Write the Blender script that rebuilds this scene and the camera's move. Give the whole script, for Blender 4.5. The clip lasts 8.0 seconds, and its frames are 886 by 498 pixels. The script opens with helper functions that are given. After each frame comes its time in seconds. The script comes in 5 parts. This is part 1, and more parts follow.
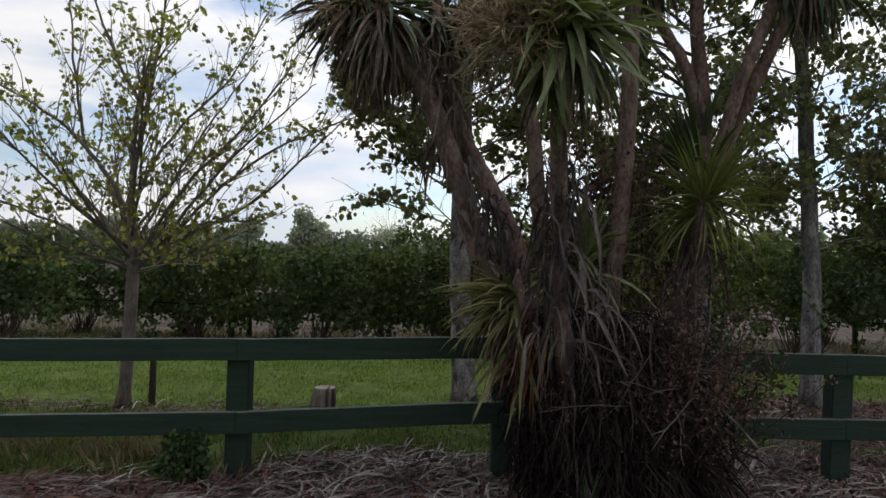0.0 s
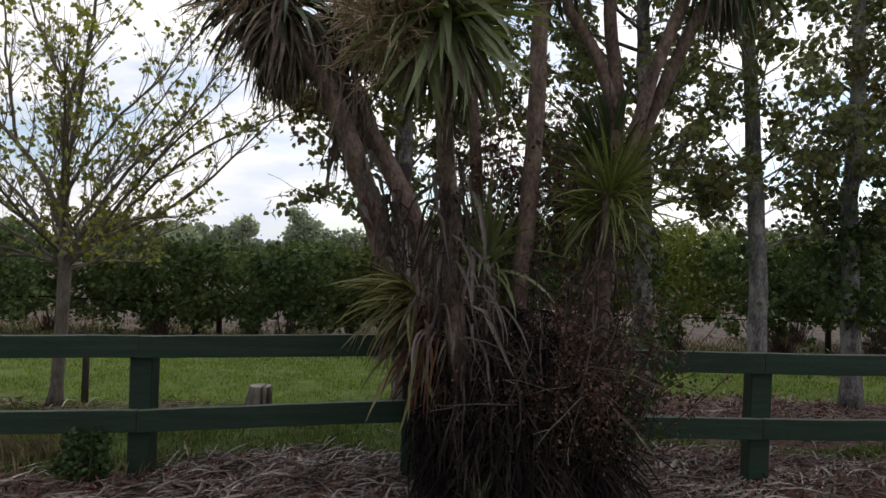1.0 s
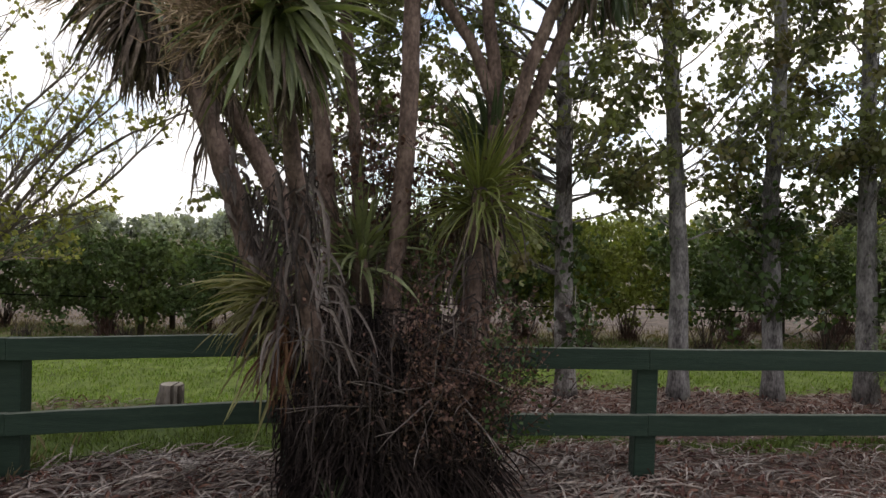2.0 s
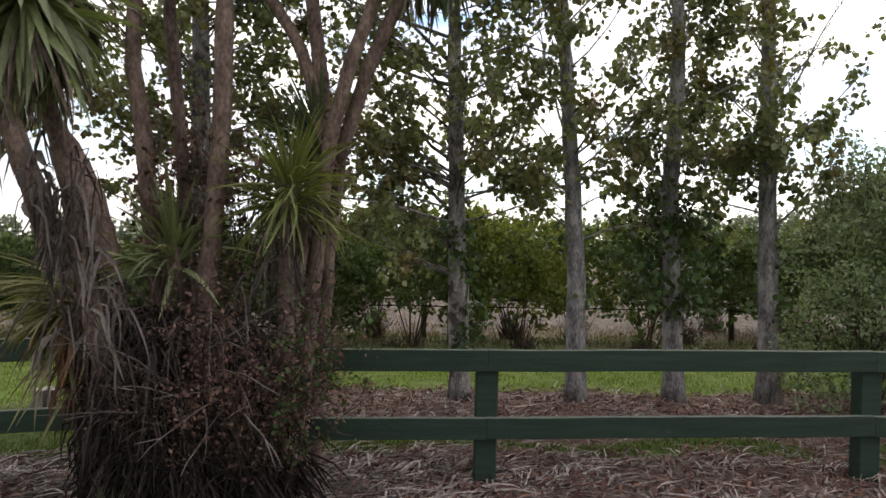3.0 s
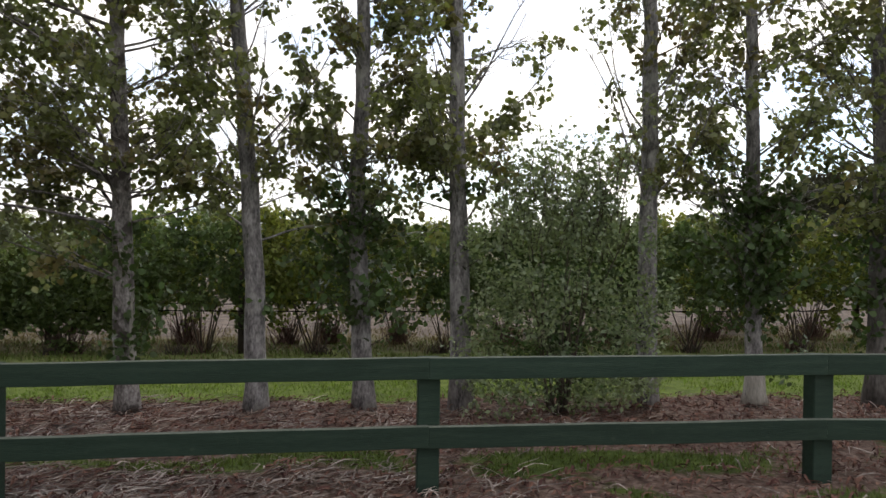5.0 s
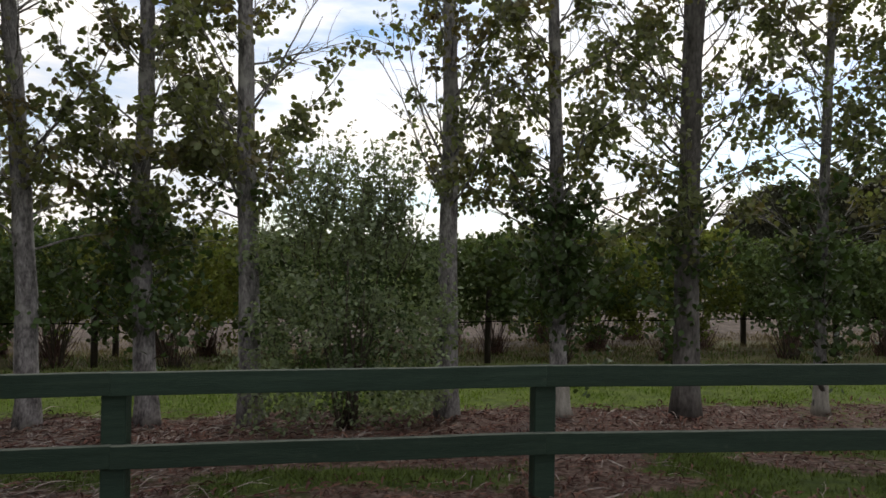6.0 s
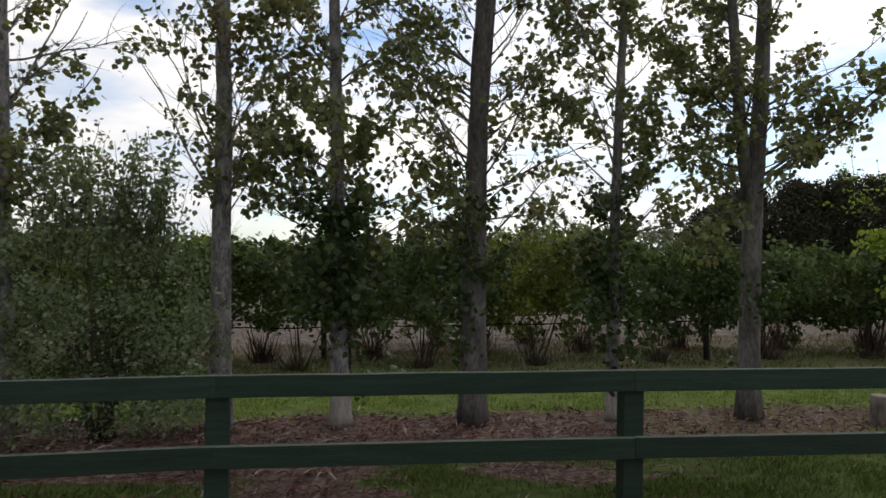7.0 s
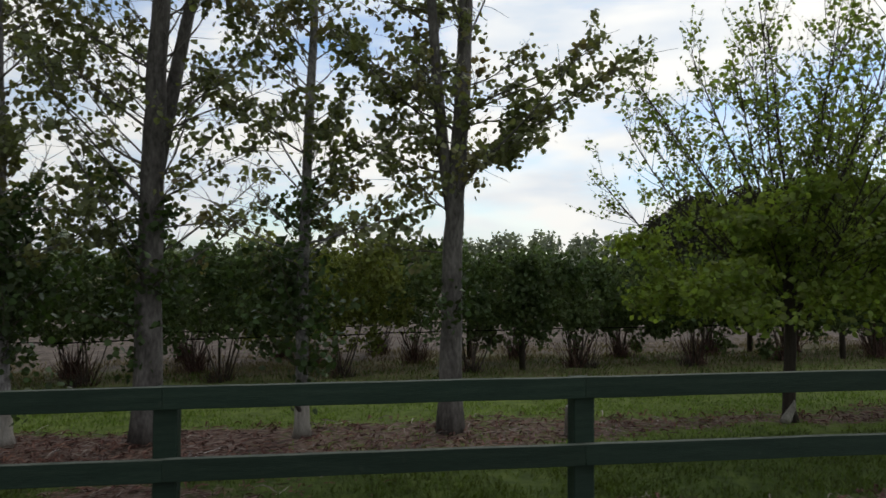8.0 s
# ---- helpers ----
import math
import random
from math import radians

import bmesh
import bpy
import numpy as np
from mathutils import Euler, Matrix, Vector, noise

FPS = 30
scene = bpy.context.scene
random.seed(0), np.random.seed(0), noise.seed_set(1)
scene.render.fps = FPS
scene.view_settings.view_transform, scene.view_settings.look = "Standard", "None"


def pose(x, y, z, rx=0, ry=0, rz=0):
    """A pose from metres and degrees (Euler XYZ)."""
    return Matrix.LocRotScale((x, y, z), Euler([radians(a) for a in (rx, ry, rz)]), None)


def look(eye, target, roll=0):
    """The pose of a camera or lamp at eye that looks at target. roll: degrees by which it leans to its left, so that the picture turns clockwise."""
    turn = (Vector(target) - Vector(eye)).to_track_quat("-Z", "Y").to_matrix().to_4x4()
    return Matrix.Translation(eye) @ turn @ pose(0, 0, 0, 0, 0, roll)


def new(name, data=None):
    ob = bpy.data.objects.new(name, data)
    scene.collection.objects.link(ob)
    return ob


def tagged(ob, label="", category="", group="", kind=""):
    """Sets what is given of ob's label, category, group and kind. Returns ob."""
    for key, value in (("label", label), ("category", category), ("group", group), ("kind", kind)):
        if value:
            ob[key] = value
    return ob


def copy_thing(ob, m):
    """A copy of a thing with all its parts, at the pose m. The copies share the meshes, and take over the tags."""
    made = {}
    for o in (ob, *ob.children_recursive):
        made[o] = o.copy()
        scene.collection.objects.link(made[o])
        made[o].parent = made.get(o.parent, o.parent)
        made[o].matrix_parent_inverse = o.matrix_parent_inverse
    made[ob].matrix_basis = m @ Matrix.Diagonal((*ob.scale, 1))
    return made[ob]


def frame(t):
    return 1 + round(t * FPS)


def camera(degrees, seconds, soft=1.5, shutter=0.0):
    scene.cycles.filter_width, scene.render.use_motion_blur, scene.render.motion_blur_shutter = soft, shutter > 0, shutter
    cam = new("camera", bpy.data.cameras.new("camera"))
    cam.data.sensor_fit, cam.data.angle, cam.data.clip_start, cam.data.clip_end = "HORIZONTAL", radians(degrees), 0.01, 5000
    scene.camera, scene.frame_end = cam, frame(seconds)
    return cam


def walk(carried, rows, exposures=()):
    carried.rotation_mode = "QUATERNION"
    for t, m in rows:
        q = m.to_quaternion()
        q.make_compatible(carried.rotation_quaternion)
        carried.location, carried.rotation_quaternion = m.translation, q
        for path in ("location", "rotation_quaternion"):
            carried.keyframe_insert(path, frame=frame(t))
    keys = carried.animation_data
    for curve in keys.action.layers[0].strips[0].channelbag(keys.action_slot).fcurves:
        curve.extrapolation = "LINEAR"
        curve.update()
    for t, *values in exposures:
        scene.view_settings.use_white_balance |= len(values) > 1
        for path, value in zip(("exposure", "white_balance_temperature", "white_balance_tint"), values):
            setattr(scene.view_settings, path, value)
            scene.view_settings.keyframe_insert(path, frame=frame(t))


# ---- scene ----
cam = camera(65.0, 8.0, 1.5, 0.1)

PATH = [
    (0, (0.036, -0.532, 1.629), (0.036, 1.468, 1.636), 1.7),
    (0.5, (0.311, -0.498, 1.633), (0.317, 1.502, 1.637), 1.8),
    (1, (0.674, -0.453, 1.628), (0.674, 1.547, 1.632), 1.8),
    (1.2, (0.841, -0.423, 1.639), (0.839, 1.577, 1.636), 1.8),
    (2.3, (1.76, -0.358, 1.708), (1.796, 1.642, 1.683), 1.3),
    (2.5, (2.014, -0.32, 1.702), (2.042, 1.68, 1.682), 1.1),
    (3, (2.623, -0.261, 1.708), (2.654, 1.738, 1.687), 1.0),
    (3.5, (3.252, -0.176, 1.707), (3.311, 1.823, 1.69), 1.0),
    (4, (3.976, -0.12, 1.733), (4.055, 1.878, 1.713), 0.8),
    (4.2, (4.302, -0.112, 1.747), (4.386, 1.886, 1.724), 0.7),
    (5.3, (6.172, 0.033, 1.738), (6.334, 2.026, 1.734), 0.6),
    (5.5, (6.542, 0.038, 1.727), (6.719, 2.03, 1.739), 0.7),
    (6, (7.526, 0.051, 1.739), (7.743, 2.039, 1.755), 0.4),
    (6.5, (8.522, 0.041, 1.753), (8.769, 2.026, 1.773), 0.4),
    (7, (9.664, 0.018, 1.757), (9.937, 1.999, 1.782), 0.2),
    (7.5, (11.072, -0.003, 1.699), (11.379, 1.973, 1.748), 0.0),
    (8, (12.718, -0.138, 1.744), (13.064, 1.832, 1.797), -0.3),
]
EXPOSURES = [(0.0, -0.17, 6550, 11), (1.2, 0.12, 6850, 13), (2.3, 0.64, 7050, 14), (4.2, 0.81, 7050, 13), (5.5, 0.36, 7000, 12), (6.0, 0.05, 7050, 12), (6.5, -0.18, 7000, 12), (7.0, -0.1, 6850, 12), (7.5, -0.22, 6850, 11), (8.0, -0.34, 6700, 8)]
walk(cam, [(t, look(eye, target, roll)) for t, eye, target, roll in PATH], EXPOSURES)

# ---- light ----
SUN_EL, SUN_AZ = radians(48), radians(35)  # above the horizon; towards +x from +y
world = bpy.data.worlds.new("overcast_sky")
scene.world = world
world.use_nodes = True
wn, wl = world.node_tree.nodes, world.node_tree.links
background = wn["Background"]
sky = wn.new("ShaderNodeTexSky")
sky.sky_type, sky.sun_disc, sky.sun_elevation, sky.sun_rotation = "NISHITA", False, SUN_EL, SUN_AZ
sky_gain = wn.new("ShaderNodeMixRGB")
sky_gain.blend_type, sky_gain.inputs[0].default_value = "MULTIPLY", 1.0
sky_gain.inputs[2].default_value = (0.108, 0.12, 0.132, 1)
sky.dust_density = 0.4
wl.new(sky.outputs[0], sky_gain.inputs[1])
wcoord = wn.new("ShaderNodeTexCoord")
wmap = wn.new("ShaderNodeMapping")
wmap.inputs["Scale"].default_value = (1.0, 1.0, 3.6)
wl.new(wcoord.outputs["Generated"], wmap.inputs[0])
cloud = wn.new("ShaderNodeTexNoise")
cloud.inputs["Scale"].default_value, cloud.inputs["Detail"].default_value, cloud.inputs["Roughness"].default_value = 2.6, 7, 0.55
wl.new(wmap.outputs[0], cloud.inputs["Vector"])
cloud_ramp = wn.new("ShaderNodeValToRGB")
cloud_ramp.color_ramp.elements[0].position, cloud_ramp.color_ramp.elements[1].position = 0.33, 0.52
wl.new(cloud.outputs[0], cloud_ramp.inputs[0])
shade = wn.new("ShaderNodeTexNoise")
shade.inputs["Scale"].default_value, shade.inputs["Detail"].default_value = 4.5, 5
wl.new(wmap.outputs[0], shade.inputs["Vector"])
shade_ramp = wn.new("ShaderNodeValToRGB")
shade_ramp.color_ramp.elements[0].position, shade_ramp.color_ramp.elements[1].position = 0.36, 0.58
shade_ramp.color_ramp.elements[0].color, shade_ramp.color_ramp.elements[1].color = (0.74, 0.82, 0.94, 1), (1.04, 1.04, 1.04, 1)
wl.new(shade.outputs[0], shade_ramp.inputs[0])
clouds = wn.new("ShaderNodeMixRGB")
wl.new(cloud_ramp.outputs[0], clouds.inputs[0])
wl.new(sky_gain.outputs[0], clouds.inputs[1])
wl.new(shade_ramp.outputs[0], clouds.inputs[2])
towards = wn.new("ShaderNodeVectorMath")
towards.operation = "DOT_PRODUCT"
wl.new(wcoord.outputs["Generated"], towards.inputs[0])
towards.inputs[1].default_value = (math.sin(SUN_AZ) * math.cos(SUN_EL), math.cos(SUN_AZ) * math.cos(SUN_EL), math.sin(SUN_EL))
glow = wn.new("ShaderNodeMapRange")  # the overcast is brighter round the veiled sun
glow.inputs["From Min"].default_value, glow.inputs["From Max"].default_value = -1.0, 1.0
glow.inputs["To Min"].default_value, glow.inputs["To Max"].default_value = 0.24, 1.34
wl.new(towards.outputs["Value"], glow.inputs[0])
wl.new(glow.outputs[0], background.inputs[1])
wl.new(clouds.outputs[0], background.inputs[0])

sun = new("sun", bpy.data.lights.new("sun", "SUN"))
sun.data.energy, sun.data.angle, sun.data.color = 0.65, radians(18), (1.0, 0.95, 0.88)
sun.matrix_world = look((math.sin(SUN_AZ) * 50, math.cos(SUN_AZ) * 50, 50 * math.tan(SUN_EL)), (0, 0, 0))


# ---- materials ----
def material(name, colours, scale=4.0, stretch=(1, 1, 1), rough=0.8, bump=0.3, spread=0.0, through_light=0.0, fine=30.0, patches=None, specular=0.3):
    """colours: two or three colours along a noise. spread: how far single leaves or pieces differ in brightness.
    through_light: share of light that passes the leaf. patches: (colour, scale, from, to) of lichen or stains."""
    m = bpy.data.materials.new(name)
    m.use_nodes = True
    n, l = m.node_tree.nodes, m.node_tree.links
    bsdf = n["Principled BSDF"]
    bsdf.inputs["Roughness"].default_value = rough
    bsdf.inputs["Specular IOR Level"].default_value = specular
    tc, mp = n.new("ShaderNodeTexCoord"), n.new("ShaderNodeMapping")
    mp.inputs["Scale"].default_value = stretch
    l.new(tc.outputs["Object"], mp.inputs[0])
    big, small = n.new("ShaderNodeTexNoise"), n.new("ShaderNodeTexNoise")
    big.inputs["Scale"].default_value, big.inputs["Detail"].default_value = scale, 6
    small.inputs["Scale"].default_value, small.inputs["Detail"].default_value = fine, 4
    l.new(mp.outputs[0], big.inputs["Vector"])
    l.new(mp.outputs[0], small.inputs["Vector"])
    mixed = n.new("ShaderNodeMath")
    mixed.operation = "MULTIPLY_ADD"
    mixed.inputs[1].default_value = 0.45
    l.new(small.outputs[0], mixed.inputs[0])
    half = n.new("ShaderNodeMath")
    half.operation, half.inputs[1].default_value = "MULTIPLY", 0.55
    l.new(big.outputs[0], half.inputs[0])
    l.new(half.outputs[0], mixed.inputs[2])
    ramp = n.new("ShaderNodeValToRGB")
    ramp.color_ramp.elements[0].position, ramp.color_ramp.elements[1].position = 0.36, 0.64
    ramp.color_ramp.elements[0].color = (*colours[0], 1)
    ramp.color_ramp.elements[1].color = (*colours[-1], 1)
    if len(colours) == 3:
        ramp.color_ramp.elements.new(0.5).color = (*colours[1], 1)
    l.new(mixed.outputs[0], ramp.inputs[0])
    colour = ramp.outputs[0]
    if patches:
        spot, edge, lay = n.new("ShaderNodeTexNoise"), n.new("ShaderNodeValToRGB"), n.new("ShaderNodeMixRGB")
        spot.inputs["Scale"].default_value, spot.inputs["Detail"].default_value = patches[1], 5
        l.new(tc.outputs["Object"], spot.inputs["Vector"])
        edge.color_ramp.elements[0].position, edge.color_ramp.elements[1].position = patches[2], patches[3]
        l.new(spot.outputs[0], edge.inputs[0])
        l.new(edge.outputs[0], lay.inputs[0])
        l.new(colour, lay.inputs[1])
        lay.inputs[2].default_value = (*patches[0], 1)
        colour = lay.outputs[0]
    if spread:
        geo, info, add = n.new("ShaderNodeNewGeometry"), n.new("ShaderNodeObjectInfo"), n.new("ShaderNodeMath")
        add.operation = "ADD"
        l.new(geo.outputs["Random Per Island"], add.inputs[0])
        l.new(info.outputs["Random"], add.inputs[1])
        wrap, span, hsv = n.new("ShaderNodeMath"), n.new("ShaderNodeMapRange"), n.new("ShaderNodeHueSaturation")
        wrap.operation = "FRACT"
        l.new(add.outputs[0], wrap.inputs[0])
        l.new(wrap.outputs[0], span.inputs[0])
        span.inputs["To Min"].default_value, span.inputs["To Max"].default_value = 1 - spread, 1 + spread
        l.new(span.outputs[0], hsv.inputs["Value"])
        hue = n.new("ShaderNodeMapRange")
        l.new(wrap.outputs[0], hue.inputs[0])
        hue.inputs["To Min"].default_value, hue.inputs["To Max"].default_value = 0.5 - 0.035 * spread, 0.5 + 0.02 * spread
        l.new(hue.outputs[0], hsv.inputs["Hue"])
        l.new(colour, hsv.inputs["Color"])
        colour = hsv.outputs[0]
    l.new(colour, bsdf.inputs["Base Color"])
    if bump:
        b = n.new("ShaderNodeBump")
        b.inputs["Strength"].default_value, b.inputs["Distance"].default_value = bump, 0.02
        l.new(mixed.outputs[0], b.inputs["Height"])
        l.new(b.outputs[0], bsdf.inputs["Normal"])
    if through_light:
        tr, mix = n.new("ShaderNodeBsdfTranslucent"), n.new("ShaderNodeMixShader")
        mix.inputs[0].default_value = through_light
        warm = n.new("ShaderNodeMixRGB")
        warm.blend_type, warm.inputs[0].default_value, warm.inputs[2].default_value = "MULTIPLY", 1.0, (1.5, 1.6, 0.7, 1)
        l.new(colour, warm.inputs[1])
        l.new(warm.outputs[0], tr.inputs[0])
        l.new(bsdf.outputs[0], mix.inputs[1])
        l.new(tr.outputs[0], mix.inputs[2])
        l.new(mix.outputs[0], n["Material Output"].inputs[0])
    return m


PAINT = material("green_fence_paint", [(0.012, 0.027, 0.0185), (0.0165, 0.036, 0.025), (0.025, 0.046, 0.033)], 3, (0.6, 8, 8), 0.62, 0.35, 0.12, fine=26,
                 patches=((0.06, 0.074, 0.06), 9, 0.7, 0.86))
# pale rail tops: worn paint, with the sky light on them painted in
LIT_RAIL_TOP = material("lit_worn_rail_top", [(0.06, 0.075, 0.06), (0.17, 0.185, 0.155)], 12, (0.5, 6, 6), 0.85, 0.3)
POPLAR_BARK = material("poplar_bark", [(0.052, 0.047, 0.048), (0.18, 0.168, 0.168), (0.36, 0.342, 0.34)], 8, (1.6, 1.6, 0.6), 0.85, 0.9, 0.14, fine=36,
                       patches=((0.34, 0.33, 0.31), 4.5, 0.56, 0.72))
ROUGH_BARK = material("rough_poplar_bark", [(0.054, 0.047, 0.046), (0.178, 0.16, 0.155), (0.36, 0.335, 0.327)], 6, (1.6, 1.6, 0.7), 0.88, 1.0, 0.1, fine=40,
                      patches=((0.06, 0.05, 0.047), 6.5, 0.52, 0.6))
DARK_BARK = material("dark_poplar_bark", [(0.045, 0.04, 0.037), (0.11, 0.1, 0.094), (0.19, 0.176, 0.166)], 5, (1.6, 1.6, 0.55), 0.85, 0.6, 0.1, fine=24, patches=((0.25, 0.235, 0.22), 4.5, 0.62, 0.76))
PALE_BARK = material("young_tree_bark", [(0.085, 0.07, 0.06), (0.2, 0.168, 0.145)], 8, (1.5, 1.5, 0.6), 0.85, 0.4, 0.1)
RUSSET = material("russet_dead_leaf", [(0.06, 0.028, 0.016), (0.16, 0.078, 0.042)], 4, (3, 3, 0.7), 0.8, 0.2, 0.4)
SHRUB_TWIG = material("dead_shrub_twig", [(0.016, 0.011, 0.01), (0.05, 0.034, 0.029), (0.11, 0.082, 0.072)], 5, rough=0.9, spread=0.3)
SUCKER = material("red_brown_sucker", [(0.05, 0.027, 0.023), (0.15, 0.088, 0.073)], 9, rough=0.9, spread=0.35)
DARK_TWIG = material("dark_twig", [(0.05, 0.04, 0.032), (0.12, 0.095, 0.075)], 9, rough=0.9, spread=0.25)
SCAR = material("bare_trunk_wood", [(0.18, 0.165, 0.145), (0.38, 0.355, 0.32)], 6, (4, 4, 0.5), 0.8, 0.5)
CABBAGE_BARK = material("cabbage_tree_bark", [(0.055, 0.036, 0.031), (0.148, 0.1, 0.085), (0.265, 0.187, 0.16)], 6, (1.4, 1.4, 0.8), 0.9, 0.7, 0.1, fine=34)
SWORD_LEAF = material("cabbage_tree_leaf", [(0.122, 0.145, 0.07), (0.215, 0.238, 0.122)], 3, (8, 8, 0.6), 0.42, 0.1, 0.32, 0.22, specular=0.5)
# darker copy of the leaf above, with shade put into its colour
SHADED_SWORD = material("shade_tinted_cabbage_leaf", [(0.04, 0.06, 0.03), (0.075, 0.1, 0.05)], 3, (8, 8, 0.6), 0.45, 0.1, 0.35, 0.15, specular=0.4)
FRESH_SWORD = material("young_cabbage_leaf", [(0.115, 0.135, 0.045), (0.21, 0.225, 0.08)], 3, (8, 8, 0.6), 0.42, 0.1, 0.28, 0.3, specular=0.5)
OLD_SWORD = material("yellowing_cabbage_leaf", [(0.13, 0.13, 0.057), (0.24, 0.22, 0.112)], 4, (6, 6, 0.6), 0.55, 0.1, 0.35, 0.2)
DEAD_SWORD = material("dead_cabbage_leaf", [(0.019, 0.014, 0.013), (0.048, 0.036, 0.033), (0.108, 0.083, 0.077)], 3, (3, 3, 0.7), 0.8, 0.2, 0.32)
# dead leaf darkened to near black: the clump's deep shade as colour
SHADE_THATCH = material("shade_darkened_thatch", [(0.008, 0.006, 0.006), (0.02, 0.015, 0.0145), (0.058, 0.043, 0.04)], 3, (3, 3, 0.7), 0.85, 0.2, 0.4, specular=0.08)
HUNG_DEAD = material("hanging_dead_leaf", [(0.05, 0.037, 0.029), (0.12, 0.09, 0.07), (0.23, 0.178, 0.14)], 3, (3, 3, 0.7), 0.75, 0.2, 0.4)
PALE_DEAD = material("bleached_dead_leaf", [(0.07, 0.055, 0.052), (0.205, 0.168, 0.158)], 4, (3, 3, 0.7), 0.75, 0.2, 0.4)
SEED_STALK = material("dry_flower_stalk", [(0.28, 0.195, 0.13), (0.48, 0.36, 0.25)], 6, rough=0.9, spread=0.3)
RUST_LEAF = material("rusty_shrub_leaf", [(0.046, 0.024, 0.02), (0.105, 0.055, 0.045), (0.16, 0.1, 0.076)], 5, rough=0.8, bump=0.1, spread=0.5, through_light=0.12)
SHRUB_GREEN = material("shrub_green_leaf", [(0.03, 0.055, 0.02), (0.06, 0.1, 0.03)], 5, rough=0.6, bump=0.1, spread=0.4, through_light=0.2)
POPLAR_LEAF = material("poplar_leaf", [(0.1, 0.115, 0.056), (0.18, 0.195, 0.094)], 1.2, rough=0.5, bump=0.05, spread=0.5, through_light=0.36, specular=0.45,
                       patches=((0.15, 0.095, 0.045), 1.3, 0.515, 0.72))
MAPLE_LEAF = material("spring_leaf", [(0.15, 0.155, 0.05), (0.29, 0.285, 0.09)], 2, rough=0.5, bump=0.05, spread=0.5, through_light=0.42)
LIME_LEAF = material("lime_green_leaf", [(0.095, 0.14, 0.034), (0.22, 0.27, 0.072)], 1.5, rough=0.5, bump=0.05, spread=0.45, through_light=0.5)
HEDGE_YELLOW = material("yellowing_hedge_leaf", [(0.075, 0.095, 0.03), (0.16, 0.18, 0.055), (0.25, 0.26, 0.08)], 0.9, specular=0.15, rough=0.7, bump=0.05, spread=0.45, through_light=0.28)
HEDGE_DARK = material("dark_hedge_leaf", [(0.04, 0.06, 0.027), (0.075, 0.104, 0.042), (0.135, 0.165, 0.06)], 0.9, specular=0.15, rough=0.7, bump=0.05, spread=0.45, through_light=0.2)
HEDGE_LEAF = material("hedge_leaf", [(0.046, 0.074, 0.034), (0.09, 0.125, 0.058), (0.155, 0.19, 0.082)], 0.9, specular=0.15, rough=0.7, bump=0.05, spread=0.45, through_light=0.25)
GREY_LEAF = material("grey_green_leaf", [(0.12, 0.155, 0.1), (0.235, 0.275, 0.185)], 2, rough=0.55, bump=0.05, spread=0.35, through_light=0.38)
IVY_LEAF = material("dark_shoot_leaf", [(0.03, 0.055, 0.018), (0.055, 0.085, 0.026)], 2, rough=0.5, bump=0.05, spread=0.45, through_light=0.2)
# aerial haze is put into these two pale leaf colours
HAZED_LEAF = material("haze_tinted_foliage", [(0.28, 0.31, 0.28), (0.43, 0.46, 0.42)], 0.2, rough=0.8, bump=0, spread=0.3, through_light=0.35)
FAR_HAZE = material("haze_tinted_woodland", [(0.17, 0.19, 0.175), (0.27, 0.295, 0.272)], 0.1, rough=0.8, bump=0, spread=0.25, through_light=0.35)
FAR_DARK = material("distant_dark_foliage", [(0.045, 0.048, 0.033), (0.074, 0.077, 0.05)], 0.2, rough=0.9, bump=0, spread=0.18, through_light=0.08, specular=0.1, patches=((0.06, 0.042, 0.028), 0.25, 0.5, 0.68))
GRASS = material("grass_blade", [(0.1, 0.16, 0.03), (0.17, 0.235, 0.05)], 0.8, rough=0.5, bump=0, spread=0.4, through_light=0.3)
NEAR_GRASS = material("rough_grass_blade", [(0.058, 0.085, 0.02), (0.105, 0.142, 0.034)], 0.8, rough=0.5, bump=0, spread=0.45, through_light=0.25)
DRY_GRASS = material("dry_grass_blade", [(0.11, 0.088, 0.054), (0.21, 0.17, 0.11)], 1.5, rough=0.8, bump=0, spread=0.35, through_light=0.2)
LITTER = material("fallen_leaf_litter", [(0.085, 0.064, 0.055), (0.22, 0.18, 0.162), (0.42, 0.375, 0.35)], 2, rough=0.85, bump=0.1, spread=0.5)
BARK_CHIP = material("bark_chip", [(0.075, 0.038, 0.03), (0.175, 0.09, 0.07)], 3, rough=0.9, bump=0.2, spread=0.5)
STUMP_WOOD = material("weathered_stump", [(0.1, 0.082, 0.07), (0.23, 0.2, 0.175)], 7, (1, 1, 0.4), 0.9, 0.6)
CUT_WOOD = material("sawn_stump_top", [(0.2, 0.175, 0.145), (0.34, 0.31, 0.27)], 9, rough=0.9, bump=0.4)
POST_WOOD = material("old_post_wood", [(0.03, 0.024, 0.02), (0.075, 0.06, 0.05)], 5, (3, 3, 0.5), 0.9, 0.5, 0.2)
WIRE = material("dark_wire", [(0.004, 0.004, 0.004), (0.008, 0.008, 0.008)], 5, rough=1.0, bump=0, specular=0.0)


